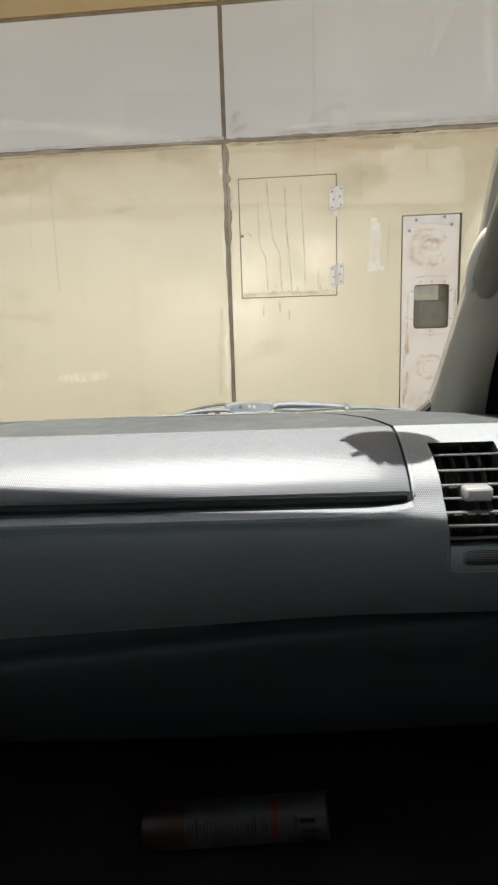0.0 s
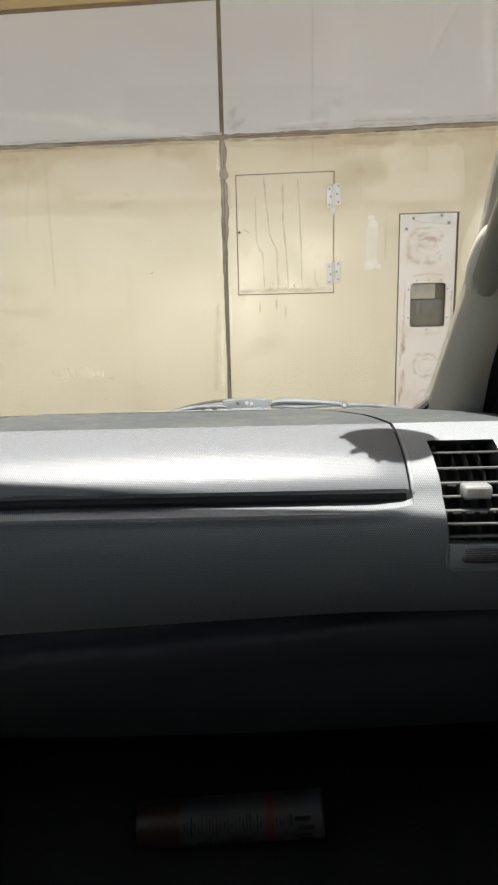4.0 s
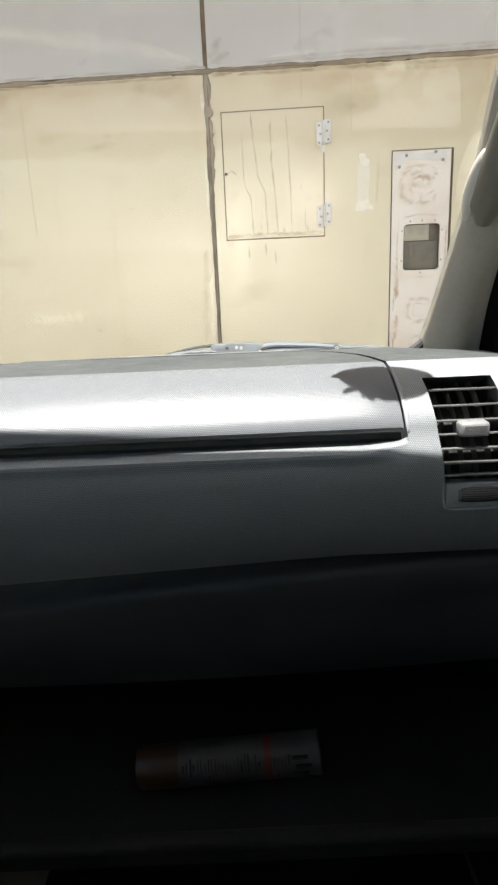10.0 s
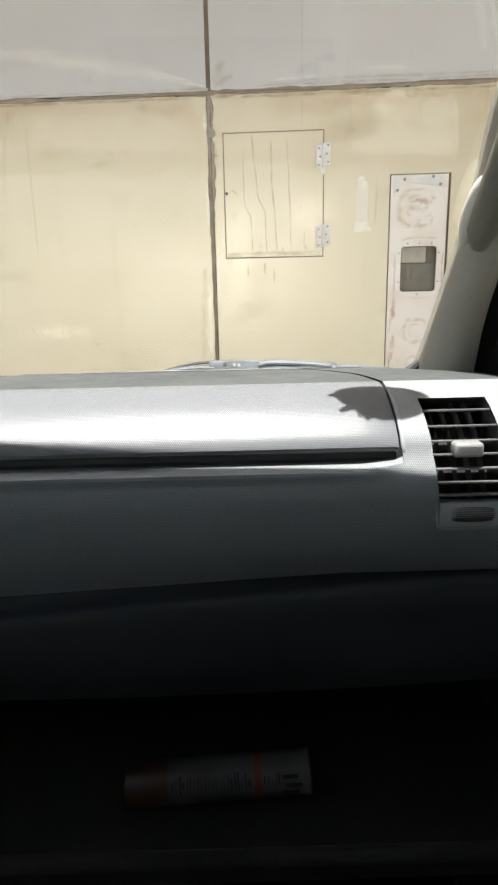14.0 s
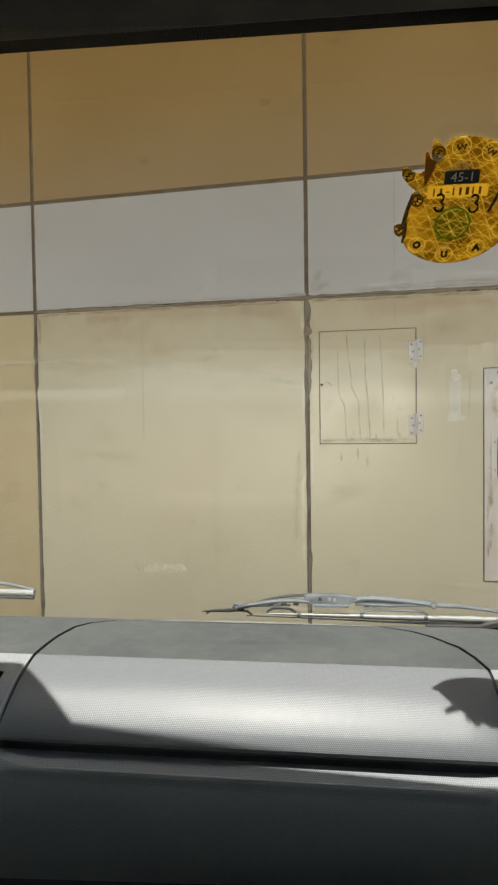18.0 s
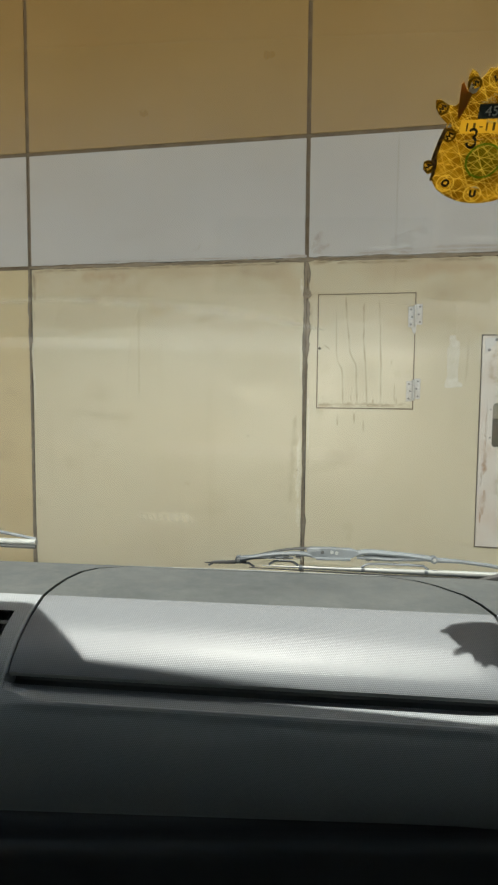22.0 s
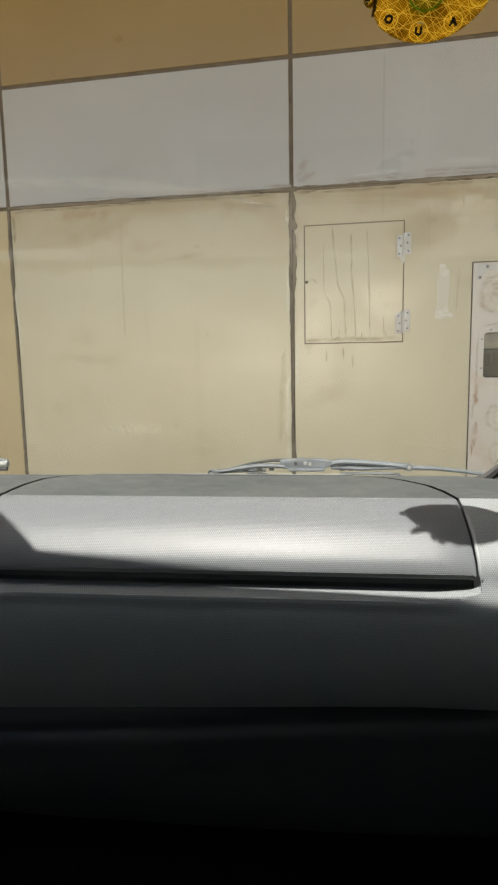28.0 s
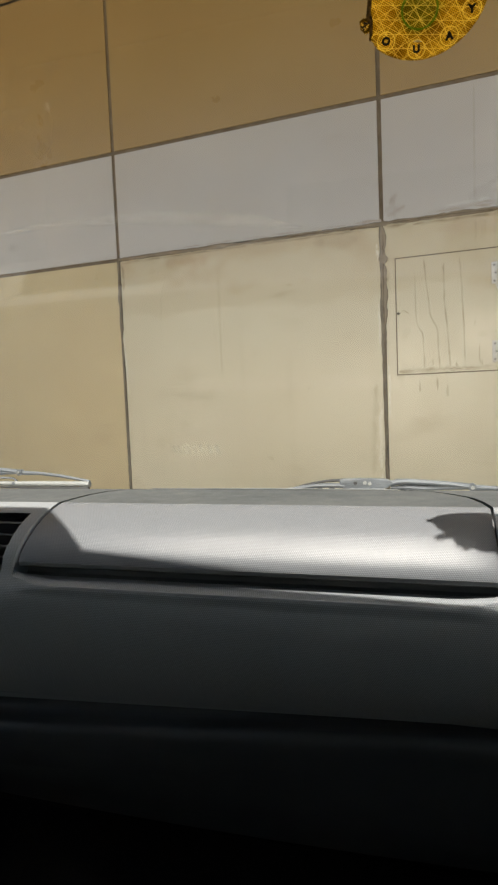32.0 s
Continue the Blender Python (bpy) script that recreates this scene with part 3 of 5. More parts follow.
for n, (x, z0, z1) in enumerate(((0.004, 1.78, 1.35), (-0.001, 1.40, 0.92), (-0.997, 1.78, 1.2))):
    part("joint_crack", band(((x, z0), (x - 0.002, (z0 + z1) / 2), (x, z1)), 0.0022, -0.0047 - 0.0002 * n, 140 + n, 0.0012, 0.01), JOINT, wall)
for x, z, dx, dz, half, seed in ((0.0, 1.79, 0.001, -0.02, 0.010, 23), (0.0, 1.715, 0.001, -0.022, 0.011, 24), (-1.0, 1.76, 0.0, -0.06, 0.010, 29), (-1.0, 1.70, 0.0, -0.05, 0.009, 30),
                                 (0.004, 1.66, 0.0, -0.10, 0.0045, 31), (0.004, 1.50, -0.001, -0.10, 0.005, 32), (-0.003, 1.22, 0.001, -0.06, 0.005, 33), (-0.003, 1.05, 0.001, -0.05, 0.004, 34)):
    part("filler_lump", ragged(x, z, x + dx, z + dz, half, 0.002, -0.004, seed, 0.006), SEALANT, wall)
# hairline joints in the sheets
for n, (x, z0, z1) in enumerate(((0.286, 1.830, 2.204), (0.2865, 1.706, 1.800), (-0.587, 1.36, 1.76))):
    part("hairline", band(((x, z0), (x, (z0 + z1) / 2), (x + 0.001, z1)), 0.0050, -0.0003, 90 + n, 0.0004, 0.01), SMUDGE if z0 < 1.8 else GREY_LINE, wall)
# smudges and pale scrapes beside the joints
for n, (x0, z0, x1, z1, half, film) in enumerate(((-0.06, 1.834, -0.012, 1.828, 0.008, SMUDGE), (0.012, 1.850, 0.05, 1.905, 0.014, SMUDGE), (0.02, 1.838, 0.075, 1.862, 0.013, SMUDGE),
        (0.15, 1.832, 0.42, 1.838, 0.006, SMUDGE), (0.20, 1.844, 0.33, 1.850, 0.006, SCRAPE), (0.40, 1.842, 0.95, 1.836, 0.007, SMUDGE), (0.34, 1.778, 0.62, 1.776, 0.018, RUSTY),
        (0.62, 1.790, 0.98, 1.782, 0.022, RUSTY), (-0.23, 1.785, -0.08, 1.775, 0.026, SMUDGE), (-0.80, 1.782, -0.62, 1.776, 0.022, RUSTY), (-0.98, 1.80, -0.90, 1.802, 0.006, STAIN),
        (-0.985, 1.79, -0.982, 1.70, 0.006, STAIN), (-0.984, 1.66, -0.986, 1.62, 0.005, STAIN), (-0.016, 1.755, -0.014, 1.70, 0.006, SCRAPE), (0.016, 1.68, 0.018, 1.58, 0.006, SMUDGE),
        (-0.018, 1.24, -0.020, 1.02, 0.010, SCRAPE), (-0.034, 1.19, -0.032, 1.06, 0.007, SCRAPE), (-0.016, 1.00, -0.015, 0.92, 0.008, SCRAPE), (-0.030, 1.30, -0.046, 1.00, 0.010, SMUDGE),
        (0.014, 1.36, 0.013, 1.18, 0.004, SCRAPE), (-0.015, 1.56, -0.014, 1.42, 0.004, SCRAPE), (-0.33, 1.655, -0.31, 1.650, 0.008, SMUDGE), (-0.40, 1.62, -0.30, 1.628, 0.010, SMUDGE),
        (-0.995, 1.55, -0.985, 1.30, 0.004, SCRAPE), (-0.42, 1.06, -0.40, 1.05, 0.016, SMUDGE), (0.42, 1.70, 0.455, 1.695, 0.012, SMUDGE), (0.20, 1.826, 0.18, 1.798, 0.003, STAIN), (-0.09, 1.8285, 0.0, 1.828, 0.006, SMUDGE), (0.0, 1.803, 0.08, 1.805, 0.006, STAIN), (0.15, 1.8295, 0.27, 1.831, 0.004, SMUDGE), (0.29, 1.830, 0.62, 1.830, 0.005, SMUDGE), (0.66, 1.829, 0.98, 1.831, 0.006, SMUDGE), (-0.75, 1.829, -0.1, 1.827, 0.003, SMUDGE), (0.1, 1.801, 0.9, 1.801, 0.005, STAIN), (-0.95, 1.802, -0.05, 1.803, 0.004, STAIN), (0.52, 1.56, 0.515, 1.42, 0.004, SMUDGE))):
    part("smudge", band(((x0, z0), ((x0 + x1) / 2 + 0.001, (z0 + z1) / 2 + 0.001), (x1, z1)), half * 1.4, -0.0003 - 0.00002 * n, 200 + n, half * 0.25, 0.008),
         film if z0 < 1.82 else GREY_SCRAPE if film is SCRAPE else GREY_SMUDGE, wall)
for n, (x0, z0, x1, z1, half) in enumerate(((0.795, 2.17, 0.822, 1.90, 0.020), (0.845, 2.10, 0.850, 1.93, 0.012), (0.47, 1.868, 0.60, 1.862, 0.010), (0.865, 2.01, 0.858, 1.94, 0.006))):
    part("pale_smear", band(((x0, z0), ((x0 + x1) / 2 - 0.006, (z0 + z1) / 2), (x1, z1)), half, -0.00014 - 0.00004 * n, 260 + n, half * 0.15, 0.01), GREY_SCRAPE, wall)
part("scratch", band(((0.825, 2.055), (0.842, 2.03), (0.850, 1.995)), 0.0035, -0.0004, 265, 0.0008, 0.005), GREY_SMUDGE, wall)
part("scuff", band(((-0.392, 1.858), (-0.372, 1.860), (-0.362, 1.877)), 0.006, -0.0003, 41, 0.001, 0.004), GREY_SMUDGE, wall)

# small flush door in the cladding
hatch = tagged(new("hatch_door"), "small beige flush service hatch with two white hinges, streaked with rust runs", "hatch")
part("door_panel", box(HATCH[0] + 0.0034, HATCH[1] - 0.0032, -0.0006, 0.010, HATCH[2] + 0.0038, HATCH[3] - 0.0030, 0.0010), BEIGE, hatch, soft=20)
part("door_gap", box(HATCH[0] - 0.0005, HATCH[1] + 0.0005, 0.0012, 0.0020, HATCH[2] - 0.001, HATCH[3] + 0.001), JOINT, hatch, soft=0)
for n, (half, line) in enumerate(((0.0013, ((0.102, 1.64), (0.103, 1.52), (0.105, 1.485), (0.123, 1.455), (0.128, 1.341))),
                                 (0.0015, ((0.130, 1.69), (0.137, 1.61), (0.148, 1.51), (0.169, 1.465), (0.171, 1.40), (0.175, 1.341))),
                                 (0.0016, ((0.190, 1.67), (0.191, 1.56), (0.199, 1.465), (0.203, 1.385), (0.207, 1.341))),
                                 (0.0014, ((0.238, 1.685), (0.244, 1.58), (0.249, 1.465), (0.251, 1.341))),
                                 (0.0011, ((0.292, 1.41), (0.295, 1.341))),
                                 (0.0016, ((0.283, 1.487), (0.279, 1.470))), (0.0014, ((0.154, 1.556), (0.160, 1.551))))):
    part("rust_run", band(line, half * 2.4, -0.0009 - 0.00004 * n, 60 + n, 0.0016), STAIN, hatch)
part("dirt_edge", band(((HATCH[0] + 0.008, 1.3385), (0.15, 1.3400), (HATCH[1] - 0.01, 1.3390)), 0.0085, -0.00125, 77, 0.003), STAIN, hatch)
part("dirt_edge", band(((HATCH[0] + 0.006, 1.3335), (HATCH[1] - 0.006, 1.3335)), 0.0022, -0.00145, 78, 0.001), STAIN, hatch)
for n, (x, z, long) in enumerate(((0.060, 1.362, 0.010), (0.152, 1.362, 0.016), (0.300, 1.352, 0.022), (0.062, 1.392, 0.006), (0.155, 1.393, 0.008), (0.225, 1.350, 0.020), (0.090, 1.350, 0.012))):
    part("dirt_spot", band(((x, z + long / 2), (x + 0.002, z - long / 2)), 0.004, -0.0016 - 0.00004 * n, 160 + n, 0.001, 0.003), STAIN, hatch)
lock = disc((0.048, -0.003, 1.524), 0.0045, (0, 1, 0), 0.006)
part("lock", lock, BACKING, hatch, "small dark lock")
part("lock_scratch", band(((0.052, 1.526), (0.066, 1.534), (0.080, 1.520)), 0.0045, -0.0012, 79), STAIN, hatch)
for z in (1.627, 1.389):
    hinge = part("hinge", tube([(0.353, -0.0075, z - 0.034), (0.353, -0.0075, z + 0.034)], 0.0042, 10), WHITE, hatch, "white-painted butt hinge")
    for s in (-1, 1):
        xs = sorted((0.353 + s * 0.003, 0.353 + s * 0.022))
        leaf = part("leaf", box(*xs, -0.0065, -0.003, z - 0.033 + s * 0.004, z + 0.033 + s * 0.004, 0.001), WHITE, hinge)
        for k in (-1, 0, 1):
            part("screw", disc((0.353 + s * (0.014 if k else 0.010), -0.007, z + k * 0.024 + s * 0.004), 0.0034, (0, 1, 0), 0.002, 10), SCREW, hinge)
part("filler_drip", plate([(0.340, 1.592), (0.357, 1.594), (0.356, 1.576), (0.351, 1.568), (0.345, 1.580)], -0.004, 0.0), WHITE, hatch)
for x, z in ((0.11, 1.285), (0.165, 1.29), (0.196, 1.265)):
    part("rust_spot", band(((x, z + 0.022), (x + 0.001, z), (x, z - 0.016)), 0.005, -0.0003, int(x * 999), 0.001, 0.004), STAIN, wall)

# torn strip of tape on the wall
rng = random.Random(5)
tape = [(0.463, 1.562), (0.480, 1.563), (0.482, 1.548), (0.493, 1.543), (0.494, 1.50), (0.490, 1.45), (0.493, 1.415), (0.506, 1.410), (0.505, 1.399),
        (0.470, 1.396), (0.452, 1.398), (0.449, 1.409), (0.459, 1.425), (0.457, 1.47), (0.455, 1.52), (0.464, 1.54)]
strip = tagged(part("tape_strip", plate(tape, -0.0008, 0.0), TAPE), "torn strip of clear tape with whitened ends stuck on the wall", "tape")
for outline in ([(0.462, 1.562), (0.478, 1.564), (0.481, 1.549), (0.492, 1.545), (0.488, 1.530), (0.474, 1.526), (0.465, 1.536), (0.461, 1.548)],
                [(0.458, 1.432), (0.470, 1.424), (0.482, 1.430), (0.492, 1.424), (0.493, 1.416), (0.505, 1.411), (0.504, 1.400), (0.488, 1.404), (0.470, 1.397), (0.452, 1.399), (0.450, 1.409)]):
    part("whitened_patch", plate(outline, -0.0014, -0.0008), TAPE_WHITE, strip, soft=0)

# electricity meter hatch: weathered board with a window
mx0, mx1, mz0, mz1 = METERBOX
meter = tagged(new("meter_hatch"), "tall weathered white board with a meter window, set in the wall", "meter box")
WIN = (0.600, 0.712, 1.210, 1.350)
part("board", edged(mx0 + 0.0036, mx1 - 0.0085, mz0 + 0.006, mz1 - 0.0036, -0.004, 0.010, (WIN,)), BOARD, meter, soft=0)
part("reveal", edged(mx0 - 0.002, mx1 + 0.002, mz0 - 0.002, mz1 + 0.002, 0.0072, 0.001, (WIN,)), JOINT, meter, soft=0)
frame_bm = edged(WIN[0] - 0.016, WIN[1] + 0.014, WIN[2] - 0.016, WIN[3] + 0.018, -0.007, 0.003, (WIN,))
part("window_frame", frame_bm, BOARD, meter, soft=0)
for cx, sx in ((WIN[0], 1), (WIN[1], -1)):
    for cz, sz in ((WIN[2], 1), (WIN[3], -1)):
        fillet = [(cx, cz)] + [(cx + sx * 0.012 * (1 - math.cos(a)), cz + sz * 0.012 * (1 - math.sin(a))) for a in (math.pi / 2 * k / 6 for k in range(7))]
        part("window_corner", plate(fillet if sx * sz < 0 else fillet[::-1], -0.0068, 0.0030), BOARD, meter, soft=0)
for x, z in ((0.594, 1.33), (0.594, 1.24), (0.718, 1.33), (0.718, 1.24), (0.62, 1.358), (0.656, 1.359), (0.695, 1.358), (0.655, 1.202)):
    part("screw", disc((x, -0.0078, z), 0.0028, (0, 1, 0), 0.002, 8), SCREW, meter)
recess = bmesh.new()
x0, x1, z0, z1 = WIN
c8 = {(a, b, c): recess.verts.new((a, b, c)) for a in (x0, x1) for b in (0.0065, 0.0100) for c in (z0, z1)}
for a in (x0, x1):
    recess.faces.new((c8[a, 0.0065, z0], c8[a, 0.01, z0], c8[a, 0.01, z1], c8[a, 0.0065, z1]))
for b in (z0, z1):
    recess.faces.new((c8[x0, 0.0065, b], c8[x1, 0.0065, b], c8[x1, 0.01, b], c8[x0, 0.01, b]))
part("recess", recess, METER, meter, soft=0)
part("meter_case", box(0.602, 0.680, 0.004, 0.0102, 1.300, 1.348, 0.002), METER, meter, "grey meter case behind the window")
part("meter_case", box(0.602, 0.710, 0.007, 0.0102, 1.212, 1.297, 0.001), DARK_METER, meter, "dark lower half of the meter")
part("meter_plate", box(0.606, 0.622, 0.0055, 0.007, 1.245, 1.285, 0.0005), BACKING, meter)
part("meter_plate", box(0.630, 0.640, 0.0055, 0.007, 1.250, 1.288, 0.0005), BACKING, meter)
part("bracket", plate([(0.570, 1.553), (0.578, 1.556), (0.610, 1.554), (0.600, 1.538), (0.586, 1.520), (0.570, 1.505)], -0.0075, -0.004), WHITE, meter, "white corner bracket")
part("bracket", plate([(0.604, 1.550), (0.722, 1.558), (0.722, 1.523), (0.716, 1.527), (0.612, 1.540)], -0.0075, -0.004), WHITE, meter, "white triangular bracket")
for x, z in ((0.582, 1.517), (0.603, 1.549), (0.690, 1.555), (0.712, 1.532)):
    part("bolt", disc((x, -0.009, z), 0.0048, (0, 1, 0), 0.004, 10), SCREW, meter)
for n, (cx, cz, w, h, half, film) in enumerate(((0.642, 1.462, 0.060, 0.056, 0.0035, GLUE), (0.645, 1.462, 0.053, 0.048, 0.010, GLUE), (0.654, 1.464, 0.038, 0.026, 0.0030, GLUE), (0.654, 1.482, 0.030, 0.018, 0.012, GLUE),
        (0.657, 1.283, 0.076, 0.094, 0.003, GLUE), (0.655, 1.085, 0.036, 0.036, 0.008, GLUE), (0.655, 1.085, 0.020, 0.020, 0.003, GLUE), (0.66, 0.97, 0.030, 0.032, 0.005, GLUE))):
    pts = [(cx + w * (abs(math.cos(a)) ** 0.6) * math.copysign(1, math.cos(a)), cz + h * (abs(math.sin(a)) ** 0.6) * math.copysign(1, math.sin(a)))
           for a in (0.35 + 5.6 * k / 26 for k in range(27))]
    part("glue_mark", band(pts, half * 1.3, -0.0043 - 0.00003 * n, 400 + n, half * 0.4), film, meter)
for n, (x0, z0, x1, z1, half, film) in enumerate(((0.626, 1.486, 0.700, 1.492, 0.008, BOARD_STAIN), (0.640, 1.432, 0.690, 1.428, 0.006, GLUE), (0.583, 1.235, 0.580, 1.12, 0.014, BOARD_RUST), (0.573, 1.13, 0.572, 1.08, 0.005, BOARD_STAIN),
        (0.732, 1.33, 0.730, 1.22, 0.008, BOARD_RUST), (0.731, 1.26, 0.732, 1.20, 0.006, BOARD_STAIN), (0.575, 1.06, 0.573, 0.96, 0.006, BOARD_RUST), (0.584, 1.07, 0.580, 0.99, 0.014, BOARD_RUST), (0.640, 1.492, 0.690, 1.478, 0.012, BOARD_RUST), (0.67, 1.52, 0.60, 1.515, 0.006, GLUE),
        (0.60, 1.372, 0.63, 1.374, 0.003, BOARD_STAIN), (0.685, 1.376, 0.71, 1.374, 0.003, BOARD_STAIN), (0.575, 1.25, 0.588, 1.236, 0.004, BOARD_STAIN))):
    half = min(half, (min(x0, x1) - 0.5655) / 1.9, (0.7385 - max(x0, x1)) / 1.9)
    part("rust_patch", band(((x0, z0), (x1, z1)), half * 1.4, -0.0047 - 0.00003 * n, 440 + n, half * 0.3), film, meter)

# ---- yellow wheeled bins further along the wall ----
def wheeled_bin(m):
    """A two-wheeled refuse bin, 0.58 m wide, its lettered front towards local -y."""
    root = thing("wheelie_bin", "yellow plastic wheeled refuse bin, numbered, standing on the paving", "bin", m, "yellow bins by the wall")
    rows = []
    for z, w, d in ((0.05, 0.235, 0.25), (0.5, 0.255, 0.29), (0.88, 0.272, 0.325), (0.90, 0.285, 0.345), (0.955, 0.290, 0.355)):
        ring = []
        for k in range(28):
            a = 2 * math.pi * k / 28
            cx, cy = math.cos(a), math.sin(a)
            ring.append((w * math.copysign(abs(cx) ** 0.28, cx), d * math.copysign(abs(cy) ** 0.28, cy), z))
        rows.append(ring + [ring[0]])
    body = sheet(rows)
    bmesh.ops.remove_doubles(body, verts=body.verts, dist=1e-5)
    bmesh.ops.contextual_create(body, geom=[e for e in body.edges if e.is_boundary and e.verts[0].co.z < 0.06])
    part("body", body, YELLOW, root)
    lid = sheet([[(-0.30, -0.37, 0.985), (0.0, -0.385, 1.0), (0.30, -0.37, 0.985)], [(-0.30, -0.33, 1.02), (0.0, -0.33, 1.035), (0.30, -0.33, 1.02)],
                 [(-0.30, 0.0, 1.02), (0.0, 0.0, 1.05), (0.30, 0.0, 1.02)], [(-0.30, 0.36, 0.965), (0.0, 0.36, 0.98), (0.30, 0.36, 0.965)]], thick=0.03)
    part("lid", lid, YELLOW, root, "sun-bleached yellow lid")
    part("handle", tube([(-0.24, 0.36, 0.94), (-0.24, 0.42, 0.96), (0.24, 0.42, 0.96), (0.24, 0.36, 0.94)], 0.014), YELLOW, root)
    for k in (-2, -1, 0, 1, 2):
        part("rim_rib", box(k * 0.11 - 0.006, k * 0.11 + 0.006, -0.349, -0.318, 0.84, 0.90, 0.003), YELLOW, root)
    for s in (-1, 1):
        part("wheel", disc((s * 0.255, 0.27, 0.10), 0.10, (1, 0, 0), 0.05, 24), RUBBER, root, "black rubber wheel")
    part("axle", tube([(-0.25, 0.27, 0.10), (0.25, 0.27, 0.10)], 0.012), SCREW, root)
    words("031050", 0.15, INK, root, pose(0, -0.318, 0.70, 90 - 4.5, 0, 0), "number")
    return root


first_bin = wheeled_bin(pose(-2.62, -0.82, GROUND, 0, 0, 24))
copy_thing(first_bin, pose(-3.38, -0.62, GROUND, 0, 0, 17))

# ---- the parked van: local u to its right, v ahead, z up ----
CAR = pose(0.135, -1.525, 0.0, 0, 0, 5.0)
van = thing("van", "parked van seen from its front passenger seat, grey plastic dashboard", "van", CAR)
RAKE = 0.385 / 0.415


def glass_v(z):
    return -0.085 - RAKE * (z - 1.555)


# dashboard: profile from the far edge, over the crease, down the front
TOP = [(0.405, 1.045, -0.160, 0.100), (0.300, 1.085, -0.160, 0.100), (0.200, 1.138, -0.160, 0.100), (0.160, 1.1585, -0.175, 0.115), (0.142, 1.1625, -0.198, 0.135), (0.125, 1.1640, -0.226, 0.165),
       (0.105, 1.1652, -0.238, 0.184), (0.070, 1.1665, -0.2430, 0.207), (0.040, 1.1672, -0.2435, 0.2165), (0.006, 1.1680, -0.2415, 0.2225)]
FALL = [(0.006, 1.1680, -0.2415, 0.2225), (-0.008, 1.1655, -0.2405, 0.2225), (-0.024, 1.1608, -0.2400, 0.2225), (-0.0335, 1.1570, -0.2400, 0.2228), (-0.046, 1.1508, -0.2400, 0.2231), (-0.058, 1.1425, -0.2402, 0.2235),
        (-0.069, 1.1330, -0.2405, 0.2238), (-0.0752, 1.1248, -0.2408, 0.2240), (-0.0765, 1.1208, -0.2410, 0.2240)]
BELOW = [(-0.0792, 1.1130), (-0.0822, 1.1080), (-0.0845, 1.1040), (-0.0862, 1.1008), (-0.0876, 1.0980), (-0.0888, 1.0955), (-0.0898, 1.0930), (-0.0908, 1.0895), (-0.0915, 1.0820), (-0.0913, 1.0700), (-0.0890, 1.0540),
         (-0.0845, 1.0390), (-0.0778, 1.0240), (-0.0690, 1.0100), (-0.0590, 0.9975), (-0.0490, 0.9870), (-0.0410, 0.9800), (-0.0370, 0.9755)]
SEAM = 0.0013
side_top = [(v, z, l - SEAM, r + SEAM) for v, z, l, r in TOP]
side_fall = [(v, z, l - SEAM, r + SEAM) for v, z, l, r in FALL]
side_all = side_fall + [(v, z, -0.2442, 0.2264) for v, z in BELOW]


def vent_shift(z):
    return 0.0095 * min(1.0, max(0.0, (1.162 - z) / 0.096))


def dash_end(v):
    """The dashboard widens ahead of the crease, towards the pillar's foot."""
    return 0.368 + 0.30 * min(0.2, max(0.0, v - 0.01))


def right_row(v, z, start):
    s, end = vent_shift(z), dash_end(v)
    us = [start, start + 0.35 * (0.249 + s - start), 0.249 + s, 0.282 + s, 0.3145 + s] + [0.3155 + s + (end - 0.3155 - s) * k / 10 for k in range(1, 11)]
    out = []
    for n, u in enumerate(us):
        d = max(0.0, (n - 7) / 7)
        out.append((u, v - 0.010 * d ** 4, z - 0.014 * d ** 6 - 0.075 * max(0.0, u - 0.25) * min(1.0, max(0.0, v) / 0.12)))
    return out


def left_row(v, z, start):
    us = [-1.10, -0.80, -0.50, -0.363, -0.311, -0.259, -0.252, start]
    return [(u, v, z) for u in us]


def skip_sheet(rows, hole, bm):
    grid = [[bm.verts.new(p) for p in row] for row in rows]
    for i, (a, b) in enumerate(zip(grid, grid[1:])):
        for k in range(len(a) - 1):
            if not hole(i, k):
                bm.faces.new((a[k], a[k + 1], b[k + 1], b[k]))
    return grid


def turned(grid_rows, bm, column, depth=0.010):
    """A wall turned down along one edge column of a skin."""
    edge = [bm.verts.new(row[column].co) for row in grid_rows]
    low = [bm.verts.new(v.co + Vector((0, 1.2 * depth, -depth))) for v in edge]
    for i in range(len(edge) - 1):
        bm.faces.new((edge[i], edge[i + 1], low[i + 1], low[i]))


ARC = [(r[0], r[1]) for r in side_all]


def profile_uv(ob):
    """UV in metres: across the van and along the dashboard's section."""
    me = ob.data
    layer = me.uv_layers[0] if me.uv_layers else me.uv_layers.new()
    run = [0.0]
    for (v0, z0), (v1, z1) in zip(ARC, ARC[1:]):
        run.append(run[-1] + math.hypot(v1 - v0, z1 - z0))
    place = []
    for w in me.vertices:
        best = (9.0, 0.0)
        for k, ((v0, z0), (v1, z1)) in enumerate(zip(ARC, ARC[1:])):
            dv, dz = v1 - v0, z1 - z0
            f = max(0.0, min(1.0, ((w.co.y - v0) * dv + (w.co.z - z0) * dz) / (dv * dv + dz * dz)))
            d = math.hypot(w.co.y - v0 - f * dv, w.co.z - z0 - f * dz)
            if d < best[0]:
                best = (d, run[k] + f * (run[k + 1] - run[k]))
        place.append((w.co.x, best[1]))
    for loop in me.loops:
        layer.data[loop.index].uv = place[loop.vertex_index]
    return ob


